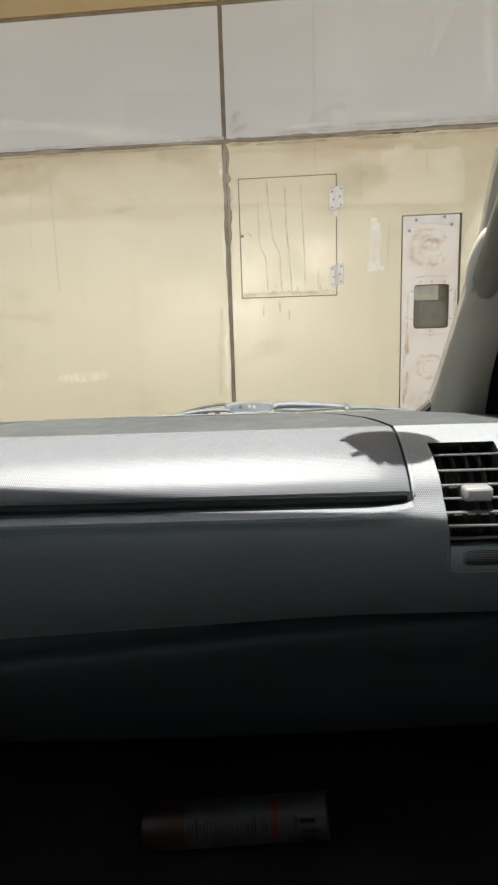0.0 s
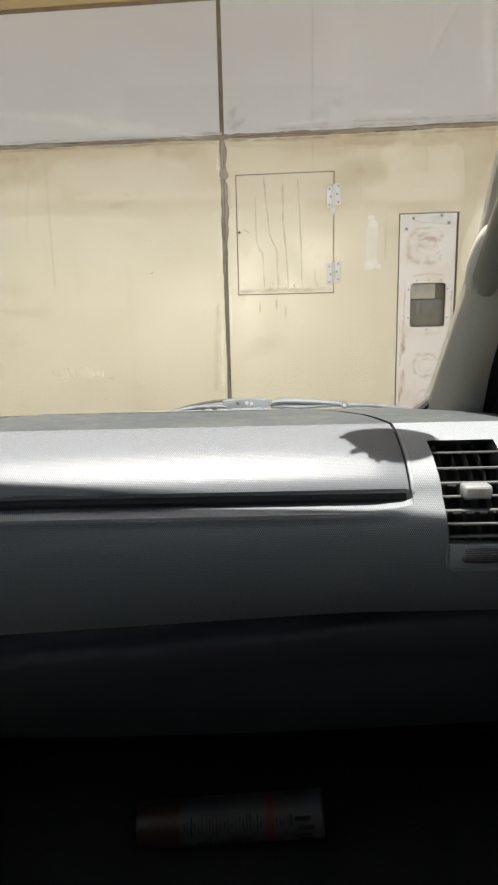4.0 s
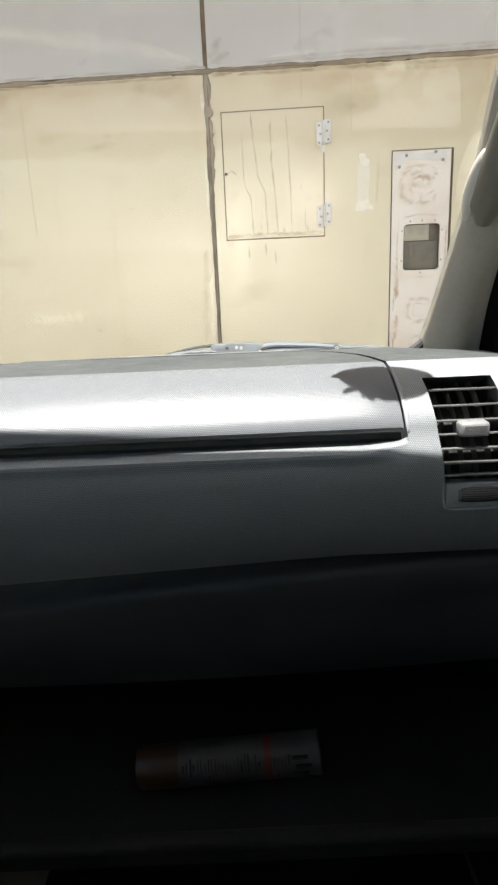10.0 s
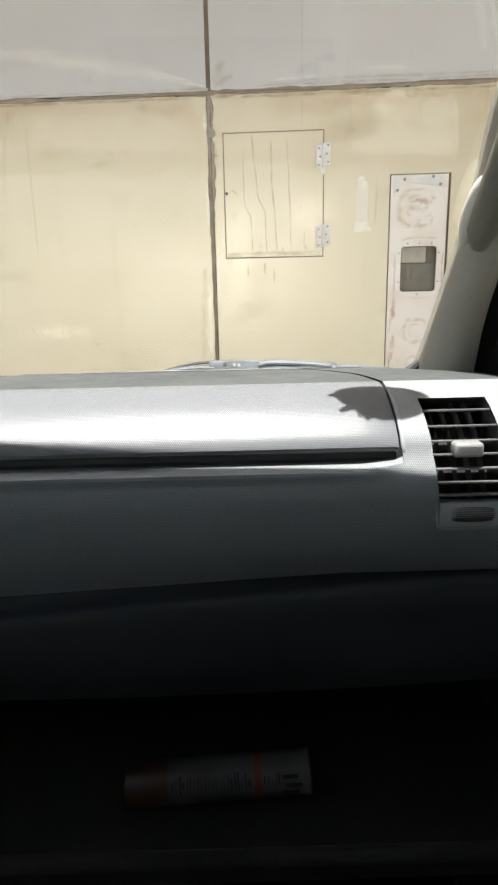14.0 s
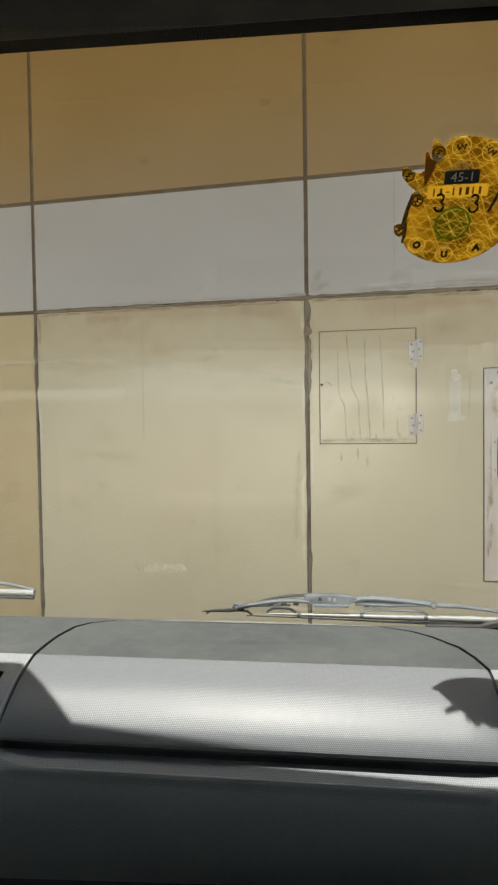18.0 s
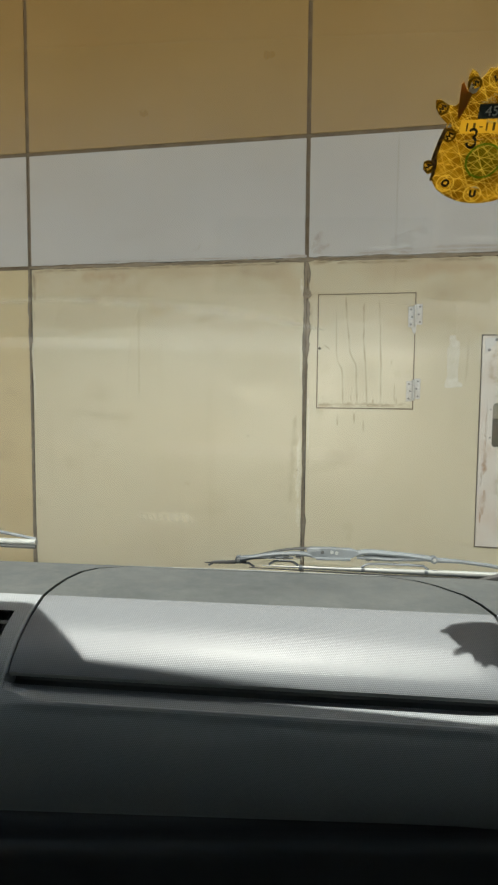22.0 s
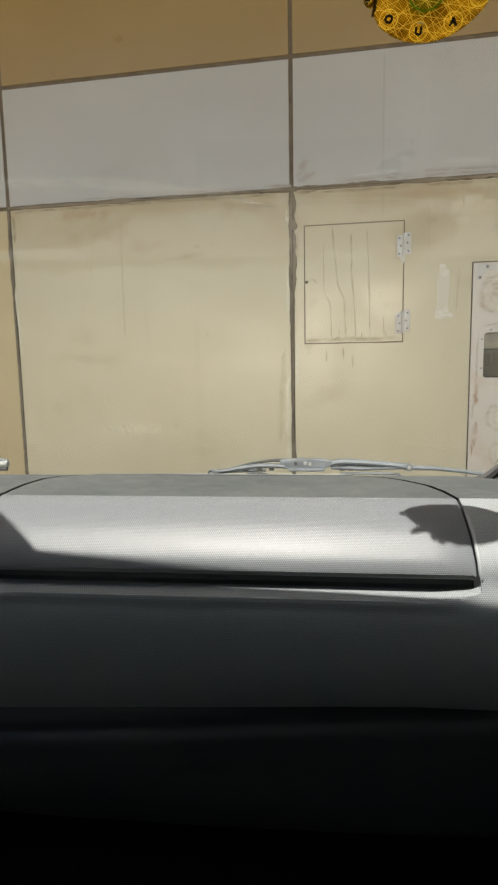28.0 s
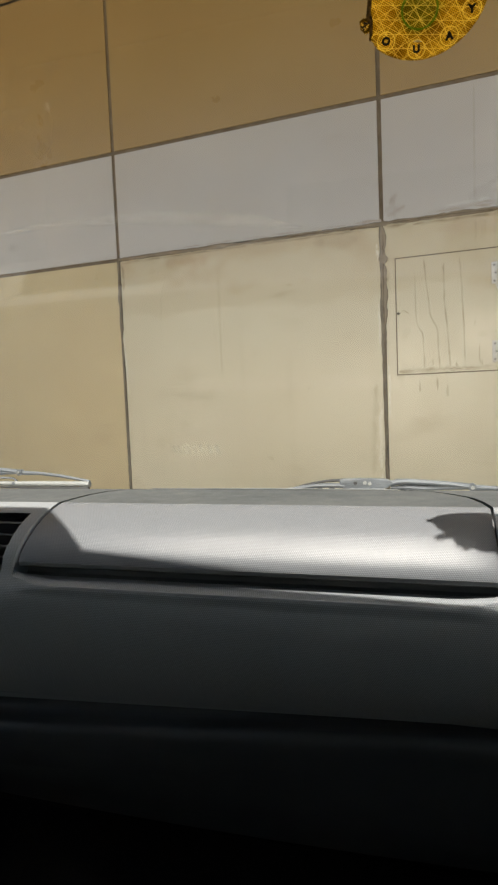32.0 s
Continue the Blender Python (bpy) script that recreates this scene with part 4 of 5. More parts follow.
NF = len(side_fall)
dash = bmesh.new()
r_grid = skip_sheet([right_row(v, z, r) for v, z, l, r in side_all], lambda i, k: side_all[i][1] < 1.1575 and side_all[i + 1][1] > 1.0695 and k in (2, 3), dash)
l_grid = skip_sheet([left_row(v, z, l) for v, z, l, r in side_all], lambda i, k: side_all[i][1] < 1.1615 and side_all[i + 1][1] > 1.0995 and k in (3, 4), dash)
openings = bmesh.new(), bmesh.new()
turned(r_grid[:NF + 1], openings[0], 0, 0.016)
turned(l_grid[:NF + 1], openings[1], -1, 0.016)
CORNER = 0.013
US = [-0.2442 + CORNER * (1 - math.cos(math.pi / 2 * k / 6)) for k in range(7)] + [-0.2442 + d for d in (0.019, 0.026, 0.034, 0.044)] + [-0.12, 0.0, 0.12] + [0.2264 - d for d in (0.044, 0.034, 0.026, 0.019)] + [0.2264 - CORNER * (1 - math.sin(math.pi / 2 * k / 6)) for k in range(7)]
LEDGE = (((-0.0655, 1.0880), (-0.0780, 1.1030)), ((-0.0655, 1.1032), (-0.0785, 1.1120)), ((-0.0662, 1.1044), (-0.0790, 1.1135)), ((-0.0680, 1.1048), (-0.0792, 1.1130)), ((-0.0876, 1.1022), (-0.0822, 1.1080)),
         ((-0.0897, 1.1018), (-0.0845, 1.1040)), ((-0.0909, 1.1009), (-0.0862, 1.1008)), ((-0.0915, 1.0995), (-0.0876, 1.0980)), ((-0.0916, 1.0972), (-0.0888, 1.0955)))


def ledge_row(flat, end, gentle):
    """A line of the ledge that climbs at both ends into the sides of the opening."""
    out = []
    for u in US:
        near = min(u + 0.2442, 0.2264 - u)
        du = max(0.0, CORNER - near)
        f = 1 - math.sqrt(max(0.0, 1 - (du / CORNER) ** 2))
        w = max(0.0, 1 - near / 0.044)
        f += (w * w * (3 - 2 * w) - f) * gentle
        out.append((u, flat[0] + f * (end[0] - flat[0]), flat[1] + f * (end[1] - flat[1])))
    return out


front_rows = [ledge_row(*pair, min(1.0, max(0.0, (k - 2) / 3))) for k, pair in enumerate(LEDGE)] + [[(u, v, z) for u in US] for v, z in BELOW[6:]]
sheet(front_rows, dash)
bmesh.ops.remove_doubles(dash, verts=dash.verts, dist=2e-4)
# the lower edge of the front drops away from the door
for v in dash.verts:
    if v.co.z < 1.03:
        v.co.z -= 0.045 * (0.17 - max(-0.35, min(0.17, v.co.x))) * (1.03 - v.co.z) / 0.05
dashboard = profile_uv(part("dashboard", dash, FRONT, van, "grey grained plastic dashboard, sunlit above and in shade below"))
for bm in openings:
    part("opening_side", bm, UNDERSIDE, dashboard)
pad = bmesh.new()
rg = skip_sheet([right_row(v, z, r) for v, z, l, r in side_top], lambda i, k: False, pad)
lg = skip_sheet([left_row(v, z, l) for v, z, l, r in side_top], lambda i, k: False, pad)
turned(rg[3:], pad, 0)
turned(lg[3:], pad, -1)
sheet([[(u, v, z) for u in (l, -0.03, r)] for v, z, l, r in side_top[:4]], pad)
part("top_pad", pad, PAD, dashboard, "dusty dark grey top pad")


def lid_rows(rows):
    out = []
    for v, z, l, r in rows:
        l, r = l + SEAM, r - SEAM
        us = [l, l + 0.003, *[l + (r - l) * k / 14 for k in range(1, 14)], r - 0.003, r]
        out.append([(u, v, z - (0.0012 if n in (0, len(us) - 1) else 0.0)) for n, u in enumerate(us)])
    return out


lid_bm = sheet(lid_rows(FALL), None, 0.004, Vector((0, 1.0, -0.1)))
lid = profile_uv(part("glovebox_lid", lid_bm, FACE, van, "light grey grained upper glovebox lid, half in sunlight"))
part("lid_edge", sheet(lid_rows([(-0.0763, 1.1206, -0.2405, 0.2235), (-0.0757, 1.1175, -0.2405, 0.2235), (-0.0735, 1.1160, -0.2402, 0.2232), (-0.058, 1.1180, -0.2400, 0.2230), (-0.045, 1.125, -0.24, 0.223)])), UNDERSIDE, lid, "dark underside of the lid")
part("lid_pad", sheet(lid_rows(TOP[4:]), None, 0.008), PAD, lid, "dusty dark grey pad on the lid")
# rim in a pale colour that paints the highlight along the pad's edge
part("pad_rim", tube([(-0.190, 0.1420, 1.1632), (-0.03, 0.1422, 1.1634), (0.128, 0.1420, 1.1632)], [0.0006, 0.0011, 0.0006], 8), RIM_HIGHLIGHT, lid, "moulded pad rim, its highlight put into a pale colour")
# rounded edge of the opening round the lid, and the small webs in its lower corners
for s, u_side in ((1, 0.2264), (-1, -0.2442)):
    run = []
    for k, (v, z, l, r) in enumerate(FALL[1:]):
        a, b = FALL[k], FALL[min(k + 2, len(FALL) - 1)]
        dv, dz = b[0] - a[0], b[1] - a[1]
        n = math.hypot(dv, dz)
        edge_u = (r + SEAM) if s > 0 else (l - SEAM)
        run.append((edge_u + s * 0.0014, v - 0.0014 * dz / n, z + 0.0014 * dv / n))
    run += [(u_side + s * 0.0010, -0.0772, 1.1175), (u_side + s * 0.0006, -0.0780, 1.1150)]
    part("opening_edge", tube(run, [0.0016 + 0.0006 * min(1, k / 4) for k in range(len(run) - 2)] + [0.0012, 0.0006], 10), FRONT, dashboard, soft=89)
part("opening_edge", tube([(0.190, -0.0898, 1.1009), (0.16, -0.0901, 1.1012), (0.0, -0.0901, 1.1012), (-0.18, -0.0901, 1.1012), (-0.205, -0.0898, 1.1009)], [0.0004, 0.0012, 0.0013, 0.0012, 0.0004], 8), FRONT, dashboard, soft=89)
part("lid_reveal", sheet([[(u, v, z) for u in (-0.2420, -0.1, 0.1, 0.2240)] for v, z in ((-0.0655, 1.1028), (-0.0590, 1.1058), (-0.0580, 1.1105), (-0.0620, 1.1150), (-0.0700, 1.1180))]), SHADED_REVEAL, dashboard)
# dark hollow under the lid
inner = [(v + 0.004, z - 0.013) for v, z, l, r in TOP[3:]] + [(v + 0.010, z - 0.011) for v, z, l, r in FALL[1:-2]] + [(-0.040, 1.125), (-0.036, 1.104)]
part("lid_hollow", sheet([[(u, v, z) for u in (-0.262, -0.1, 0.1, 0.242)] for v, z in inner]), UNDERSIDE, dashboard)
# lower dash and knee panel
KNEE_US = (-1.2, -0.6, -0.3, -0.2, -0.1, 0.0, 0.1, 0.2, 0.3, 0.38, 0.445)


def ledge_z(u):
    """Height of the knee panel's lip: it climbs towards the door and levels out there."""
    u = max(-0.6, u)
    return 0.957 + 0.085 * u - (0.12 * u * u if u > 0 else 0.0)


def knee_row(v, drop):
    return [(u, v + 0.012 * ((max(u, -0.5) + 0.1) / 0.4) ** 2, ledge_z(u) - drop) for u in KNEE_US]


knee = [[(u, -0.037, 0.9755) for u in KNEE_US], [(u, -0.030, 0.9740) for u in KNEE_US], knee_row(-0.029, -0.008), knee_row(-0.033, -0.0025), knee_row(-0.042, -0.0004), knee_row(-0.050, 0.0006), knee_row(-0.0545, 0.0025),
        knee_row(-0.0565, 0.006), knee_row(-0.0570, 0.013), knee_row(-0.0525, 0.032), knee_row(-0.044, 0.057)]
knee += [[(u, v + 0.012 * ((max(u, -0.5) + 0.1) / 0.4) ** 2, z) for u in KNEE_US] for v, z in ((-0.026, 0.85), (-0.008, 0.812), (0.01, 0.800), (0.10, 0.790), (0.17, 0.775))]
part("knee_panel", sheet(knee), DARK, van, "dark plastic knee panel under the dashboard", 60)
# black panel added to shade out the lit trim of the lower door
part("door_shade_panel", box(0.430, 0.444, -0.45, 0.29, 0.26, 1.02, 0.004), CARPET, van, "black panel added over the lower door to keep it dark")
part("parcel_shelf", box(-1.24, 0.429, -0.075, 0.20, 0.615, 0.652, 0.006), CARPET, van, "black carpeted parcel shelf")
part("shelf_lip", tube([(-1.1, -0.075, 0.652), (0.444, -0.075, 0.652)], 0.010), CARPET, van)


def on_profile(z):
    rows = [(r[0], r[1]) for r in side_all]
    for (v0, z0), (v1, z1) in zip(rows, rows[1:]):
        if z0 >= z >= z1:
            return v0 + (v1 - v0) * (z0 - z) / max(1e-6, z0 - z1)
    return rows[-1][0]


def air_vent(u0, u1, z_top, z_low, count, shear, knob_at=None):
    vent_bm = bmesh.new()
    sh = lambda z: shear * vent_shift(z)
    zs = [z_top + (z_low - z_top) * k / 8 for k in range(9)]
    back = [[(u + sh(z), on_profile(z) + 0.045, z - 0.02) for u in (u0, u1)] for z in zs]
    rim = [[(u + sh(z), on_profile(z) + 0.0005, z) for u in (u0, u1)] for z in zs]
    sheet(back, vent_bm)
    for c in (0, 1):
        sheet([[a[c], b[c]] for a, b in zip(rim, back)], vent_bm)
    for c in (0, -1):
        sheet([rim[c], back[c]], vent_bm)
    vent = part("air_vent", vent_bm, SLAT, van, "black slatted air vent")
    for k in range(count):
        z = z_top + (z_low - z_top) * (k + 0.75) / (count + 0.35)
        v = on_profile(z)
        slat = box(u0 + sh(z) + 0.0006, u1 + sh(z) - 0.0006, v + 0.001, v + 0.016, z - 0.0011, z + 0.0011, 0.0007, None, 2)
        for w in slat.verts:
            w.co.z -= (w.co.y - v) * 0.24
        part("slat", slat, VANE, vent)
    n = int((u1 - u0) / 0.012)
    for k in range(1, n):
        u = u0 + (u1 - u0) * k / n
        fin = sheet([[(u + sh(z), on_profile(z) + 0.022, z - 0.006), (u + sh(z), on_profile(z) + 0.036, z - 0.012)] for z in zs])
        part("fin", fin, VANE, vent, soft=0)
    if knob_at:
        ku, kz = knob_at
        v = on_profile(kz)
        knob = part("knob", box(ku - 0.0135, ku + 0.0135, v - 0.010, v + 0.006, kz - 0.0068, kz + 0.0068, 0.0032, None, 3), KNOB, vent, "ribbed grey vent knob")
        grip_bm = bmesh.new()
        for i in range(13):
            for j in range(6):
                uu, zz = ku - 0.0096 + i * 0.0016, kz - 0.0036 + j * 0.00144
                box(uu - 0.0005, uu + 0.0005, v - 0.0108, v - 0.0095, zz - 0.0005, zz + 0.0005, 0, grip_bm)
        part("grip", grip_bm, VANE, knob, "fine grid of ribs", 0)
    return vent


air_vent(0.2490, 0.3145, 1.1569, 1.0700, 7, 1.0, (0.2845, 1.1180))
air_vent(-0.363, -0.259, 1.1606, 1.0992, 6, 0.0)
# thumb wheel in its own small plate under the side vent
vent_plate = part("wheel_plate", box(0.2592, 0.3280, -0.0922, -0.078, 1.0465, 1.0695, 0.0010), FRONT, van, "grey plate below the air vent")
wheel_bm = tube([(0.290 + d, -0.0890, 1.0585) for d in (-0.0200, -0.0185, -0.010, 0.0, 0.010, 0.0185, 0.0200)], [0.0052, 0.0066, 0.0074, 0.0077, 0.0074, 0.0066, 0.0052], 22)
wheel = part("thumb_wheel", wheel_bm, VANE, vent_plate, "black ribbed thumb wheel")
for k in range(9):
    a = math.pi * (0.64 + 0.09 * k)
    c, s = math.cos(a), math.sin(a)
    part("rib", tube([(0.290 + d, -0.0890 + r * c, 1.0585 + r * s) for d, r in ((-0.0175, 0.0067), (-0.010, 0.0075), (0.0, 0.0078), (0.010, 0.0075), (0.0175, 0.0067))], 0.0005, 5), SLAT, wheel, soft=0)
# raised border round the vent foot
border = [(0.2568, -0.0908, 1.071), (0.2566, -0.0910, 1.056), (0.2585, -0.0905, 1.0465), (0.2650, -0.0898, 1.0440), (0.345, -0.0905, 1.0445)]
part("vent_border", tube(border, [0.0006, 0.0014, 0.0018, 0.0018, 0.0018], 8), FRONT, van)

# windscreen, its rubber and the trim round it
pane = sheet([[(u, glass_v(z) + 0.02 * (0.578 - ((u + 0.40) / 0.75) ** 2), z) for u in [-1.17 + 1.52 * k / 24 for k in range(25)]] for z in (1.06, 1.25, 1.45, 1.715)])
windscreen = part("windscreen", pane, GLASS, van, "raked laminated windscreen", 80)
windscreen.visible_shadow = False
for f in windscreen.data.polygons:
    if f.normal.y > 0:
        f.flip()
# pale arc painted where the sunlit lid mirrors in the windscreen
arc_line = [(-0.30, 1.474, 0.3), (-0.22, 1.477, 0.5), (-0.13, 1.472, 0.8), (-0.08, 1.467, 1.0), (-0.03, 1.461, 1.0), (0.0, 1.457, 0.9), (0.03, 1.451, 0.5), (0.05, 1.447, 0.1)]
rows = []
for u, z, wide in arc_line:
    rows.append([(u, glass_v(z + dz) + 0.02 * (0.578 - ((u + 0.40) / 0.75) ** 2) + 0.0015, z + dz) for dz in (0.007 * wide, 0.0, -0.007 * wide)])
part("glare_arc", sheet(rows), GLARE, windscreen, "pale streak painted for the lid's reflection in the glass")
# faint pale marks near the foot of the glass, no longer readable
rng = random.Random(17)
u = -0.205
for k in range(8):
    w = rng.uniform(0.0055, 0.0095) * (0.8 + 0.06 * k)
    z0, z1 = 1.1985 + rng.uniform(-0.0012, 0.0012), 1.2105 + 0.0004 * k + rng.uniform(-0.001, 0.0015)
    part("faded_mark", sheet([[(p, glass_v(z) + 0.02 * (0.578 - ((p + 0.40) / 0.75) ** 2) - 0.0012, z) for p in (u, u + w)] for z in (z0, z1)]), FADED, windscreen)
    u += w + rng.uniform(0.0008, 0.0024)
# specks of dirt stuck to the glass
for u, z, long, lean in ((-0.038, 1.332, 0.0030, 0.5), (-0.112, 1.348, 0.0016, 0.2), (0.020, 1.287, 0.0015, 0.8), (-0.150, 1.300, 0.0013, 0.4), (0.060, 1.395, 0.0012, 0.1)):
    on = lambda p, h: (p, glass_v(h) + 0.02 * (0.578 - ((p + 0.40) / 0.75) ** 2) - 0.0012, h)
    part("dirt_speck", tube([on(u - long / 2, z - lean * long / 2), on(u, z), on(u + long / 2, z + lean * long / 2)], [0.0003, 0.0006, 0.0003], 6), BACKING, windscreen)
part("corner_gasket", tube([(0.20, 0.262, 1.125), (0.27, 0.268, 1.122), (0.315, 0.282, 1.128), (0.340, 0.285, 1.148)], [0.004, 0.006, 0.009, 0.006], 8), RUBBER, windscreen, "black rubber gasket at the corner")


def pillar(side, u_in):
    outline = ((0.0, -0.004), (0.002, 0.012), (0.008, 0.026), (0.017, 0.036), (0.029, 0.040), (0.040, 0.034), (0.047, 0.016), (0.050, -0.008), (0.050, -0.028))
    fine = []
    for k in range(len(outline) - 1):
        a, b, c, d = (outline[max(0, min(len(outline) - 1, k + i))] for i in (-1, 0, 1, 2))
        for f in (0.0, 0.25, 0.5, 0.75):
            fine.append(tuple(0.5 * (2 * q + (r - p) * f + (2 * p - 5 * q + 4 * r - e) * f * f + (3 * q - p - 3 * r + e) * f ** 3) for p, q, r, e in zip(a, b, c, d)))
    fine.append(outline[-1])
    rows = []
    for k in range(37):
        z = 1.085 + (1.70 - 1.085) * k / 36
        f = 1.25 - 0.26 * k / 36
        foot = max(0.0, (1.30 - z) / 0.16)
        t = min(1.0, max(0.0, (z - 1.33) / 0.12))
        lean = 0.011 * t * t * (3 - 2 * t) + 0.010 * max(0.0, (1.20 - z) / 0.1) ** 2
        rows.append([(u_in + side * (du * f * (1 + 0.42 * foot ** 1.6) - lean), glass_v(z) - 0.733 * w * f - 0.055 * max(0.0, w / 0.048) * max(0.0, (1.235 - z) / 0.15) ** 2, z - 0.680 * w * f) for du, w in fine])
    return sheet(rows)


frame_rows = []
for k in range(9):
    z = 1.06 + 0.66 * k / 8
    frame_rows.append([(0.375, glass_v(z) + 0.012, z), (0.405, glass_v(z) - 0.01, z), (0.44, glass_v(z) - 0.05, z), (0.475, glass_v(z) - 0.12, z)])
part("door_frame", sheet(frame_rows), RUBBER, van, "black door frame behind the pillar")
part("windscreen_pillar", pillar(1, 0.337), TRIM, van, "warm grey plastic-trimmed windscreen pillar", 89)
part("windscreen_pillar", pillar(-1, -1.145), TRIM, van, "", 60)
grip = [(0.349, 0.104, 1.302), (0.347, 0.090, 1.318), (0.348, 0.055, 1.358), (0.348, 0.005, 1.410), (0.352, -0.050, 1.470), (0.353, -0.105, 1.530), (0.356, -0.150, 1.585), (0.364, -0.170, 1.630)]
handle = part("grab_handle", tube(grip, [0.010, 0.0175, 0.0195, 0.0195, 0.0195, 0.0195, 0.0190, 0.016], 16), GRIP, van, "grey grab handle on the windscreen pillar", 60)
cap_bm = bmesh.new()
bmesh.ops.create_uvsphere(cap_bm, u_segments=16, v_segments=10, radius=1.0)
for v in cap_bm.verts:
    a, b, c = v.co
    v.co = Vector((0.3340 + 0.0110 * a, 0.088 + 0.014 * b - 0.027 * c, 1.337 + 0.034 * c))
part("screw_cap", cap_bm, CAP, handle, "cream oval cap of the grab handle", 60)

def head_v(u):
    """How far ahead the roof's front edge lies: bowed, foremost in the middle of the van."""
    d = abs(u + 0.40)
    return -0.1596 - 0.065 * d - 0.0070 * math.exp(-((d - 0.2) / 0.12) ** 2)


HEAD_US = (-1.16, -0.9, -0.65, -0.4, -0.25, -0.1, 0.05, 0.2, 0.36)
head_z = lambda u: 1.6745 + 0.61 * (head_v(u) + 0.196) + 0.020 * (0.545 - abs(u + 0.40))
head_rows = [[(u, head_v(u) + dv, head_z(u) + dz) for u in HEAD_US] for dv, dz in ((-0.004, 0.014), (0.0, 0.0), (-0.008, -0.004), (-0.030, 0.0), (-0.075, 0.018))]
# edge coloured far darker than the headliner to paint its backlit shade
part("roof_edge", sheet(head_rows), SHADED_HEADLINER, van, "padded front edge of the roof lining, backlit shade put into its colour")
part("headliner", sheet([[(u, head_v(u) + dv, head_z(u) + dz) for u in HEAD_US] for dv, dz in ((-0.075, 0.018), (-0.20, 0.053), (-0.6, 0.073), (-4.05, 0.07))]), CEILING_CLOTH, van, "grey cloth headliner")
part("glass_band", sheet([[(u, head_v(u) + 0.004 + dv, head_z(u) - 0.001 + dz) for u in HEAD_US] for dv, dz in ((0.003, -0.004), (-0.008, 0.010))]), RUBBER, windscreen, "black edge band of the glass", 0)
roof_rows = [[(u, v, z - 0.05 * (abs(u + 0.40) / 0.85) ** 4) for u in (-1.24, -1.1, -0.4, 0.3, 0.44)] for v, z in ((-0.235, 1.700), (-0.30, 1.765), (-0.45, 1.81), (-4.25, 1.83))]
part("roof", sheet(roof_rows), PAINT, van, "white painted roof")
for u in (0.445, -1.245):
    out = 1 if u > 0 else -1
    door = part("door", box(min(u, u + 0.05 * out), max(u, u + 0.05 * out), -4.2, 0.33, 0.25, 1.16, 0.01), DOOR_TRIM, van, "grey trimmed front door")
    # glass kept clear to bring daylight onto the dash front
    part("side_window", box(min(u + 0.01 * out, u + 0.015 * out), max(u + 0.01 * out, u + 0.015 * out), -4.2, 0.10, 1.155, 1.78), TINTED, door, "side window glass, cleared to let daylight in", 0)
    part("seal", tube([(u - 0.004 * out, 0.26, 1.13), (u - 0.004 * out, 0.05, 1.36), (u - 0.004 * out, -0.20, 1.66)], 0.018, 8), RUBBER, door)
# unseen panel added to throw light back onto the dash front
part("bounce_panel", box(-1.24, 0.44, -1.05, -1.01, 0.25, 0.98, 0.01), DOOR_TRIM, van, "unseen pale panel behind the seats, added to bounce light")
part("rear_panel", box(-1.29, 0.49, -4.26, -4.20, 0.25, 1.12), CEILING_CLOTH, van)
# unseen opening added so that daylight reaches the dash from behind
part("added_rear_window", box(-1.29, 0.49, -4.235, -4.23, 1.12, 1.80), TINTED, van, "unseen rear window added to let daylight in", 0)
part("floor_pan", box(-1.29, 0.49, -4.20, 0.36, 0.20, 0.25), FLOOR_MAT, van)
# sheet added so that the lit floor stays dark in the footwell
part("floor_shade_sheet", box(-0.30, 0.425, -0.50, 0.295, 0.2505, 0.262, 0.004), CARPET, van, "black sheet added over the floor to keep the footwell dark")
part("firewall", box(-1.24, 0.44, 0.30, 0.33, 0.25, 1.07), CARPET, van)
nose = [(0.36, 1.062), (0.42, 1.040), (0.50, 1.000), (0.58, 0.930), (0.64, 0.80), (0.66, 0.60), (0.66, 0.30), (0.60, 0.18)]
part("nose", sheet([[(u, v - 0.12 * (abs(u + 0.40) / 0.85) ** 3, z) for u in (-1.25, -1.1, -0.8, -0.4, 0.0, 0.3, 0.45)] for v, z in nose]), PAINT, van, "white painted short nose")

# unseen block added over the middle of the windscreen; its corner shades the lid
shade_block_bm = box(-0.560, -0.280, -0.250, -0.118, 1.728, 1.760, 0.003, None, 2)
for v in shade_block_bm.verts:
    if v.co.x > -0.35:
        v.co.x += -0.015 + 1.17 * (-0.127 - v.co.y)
part("shade_block", shade_block_bm, RUBBER, van, "unseen black block above the windscreen, added to shade the lid")


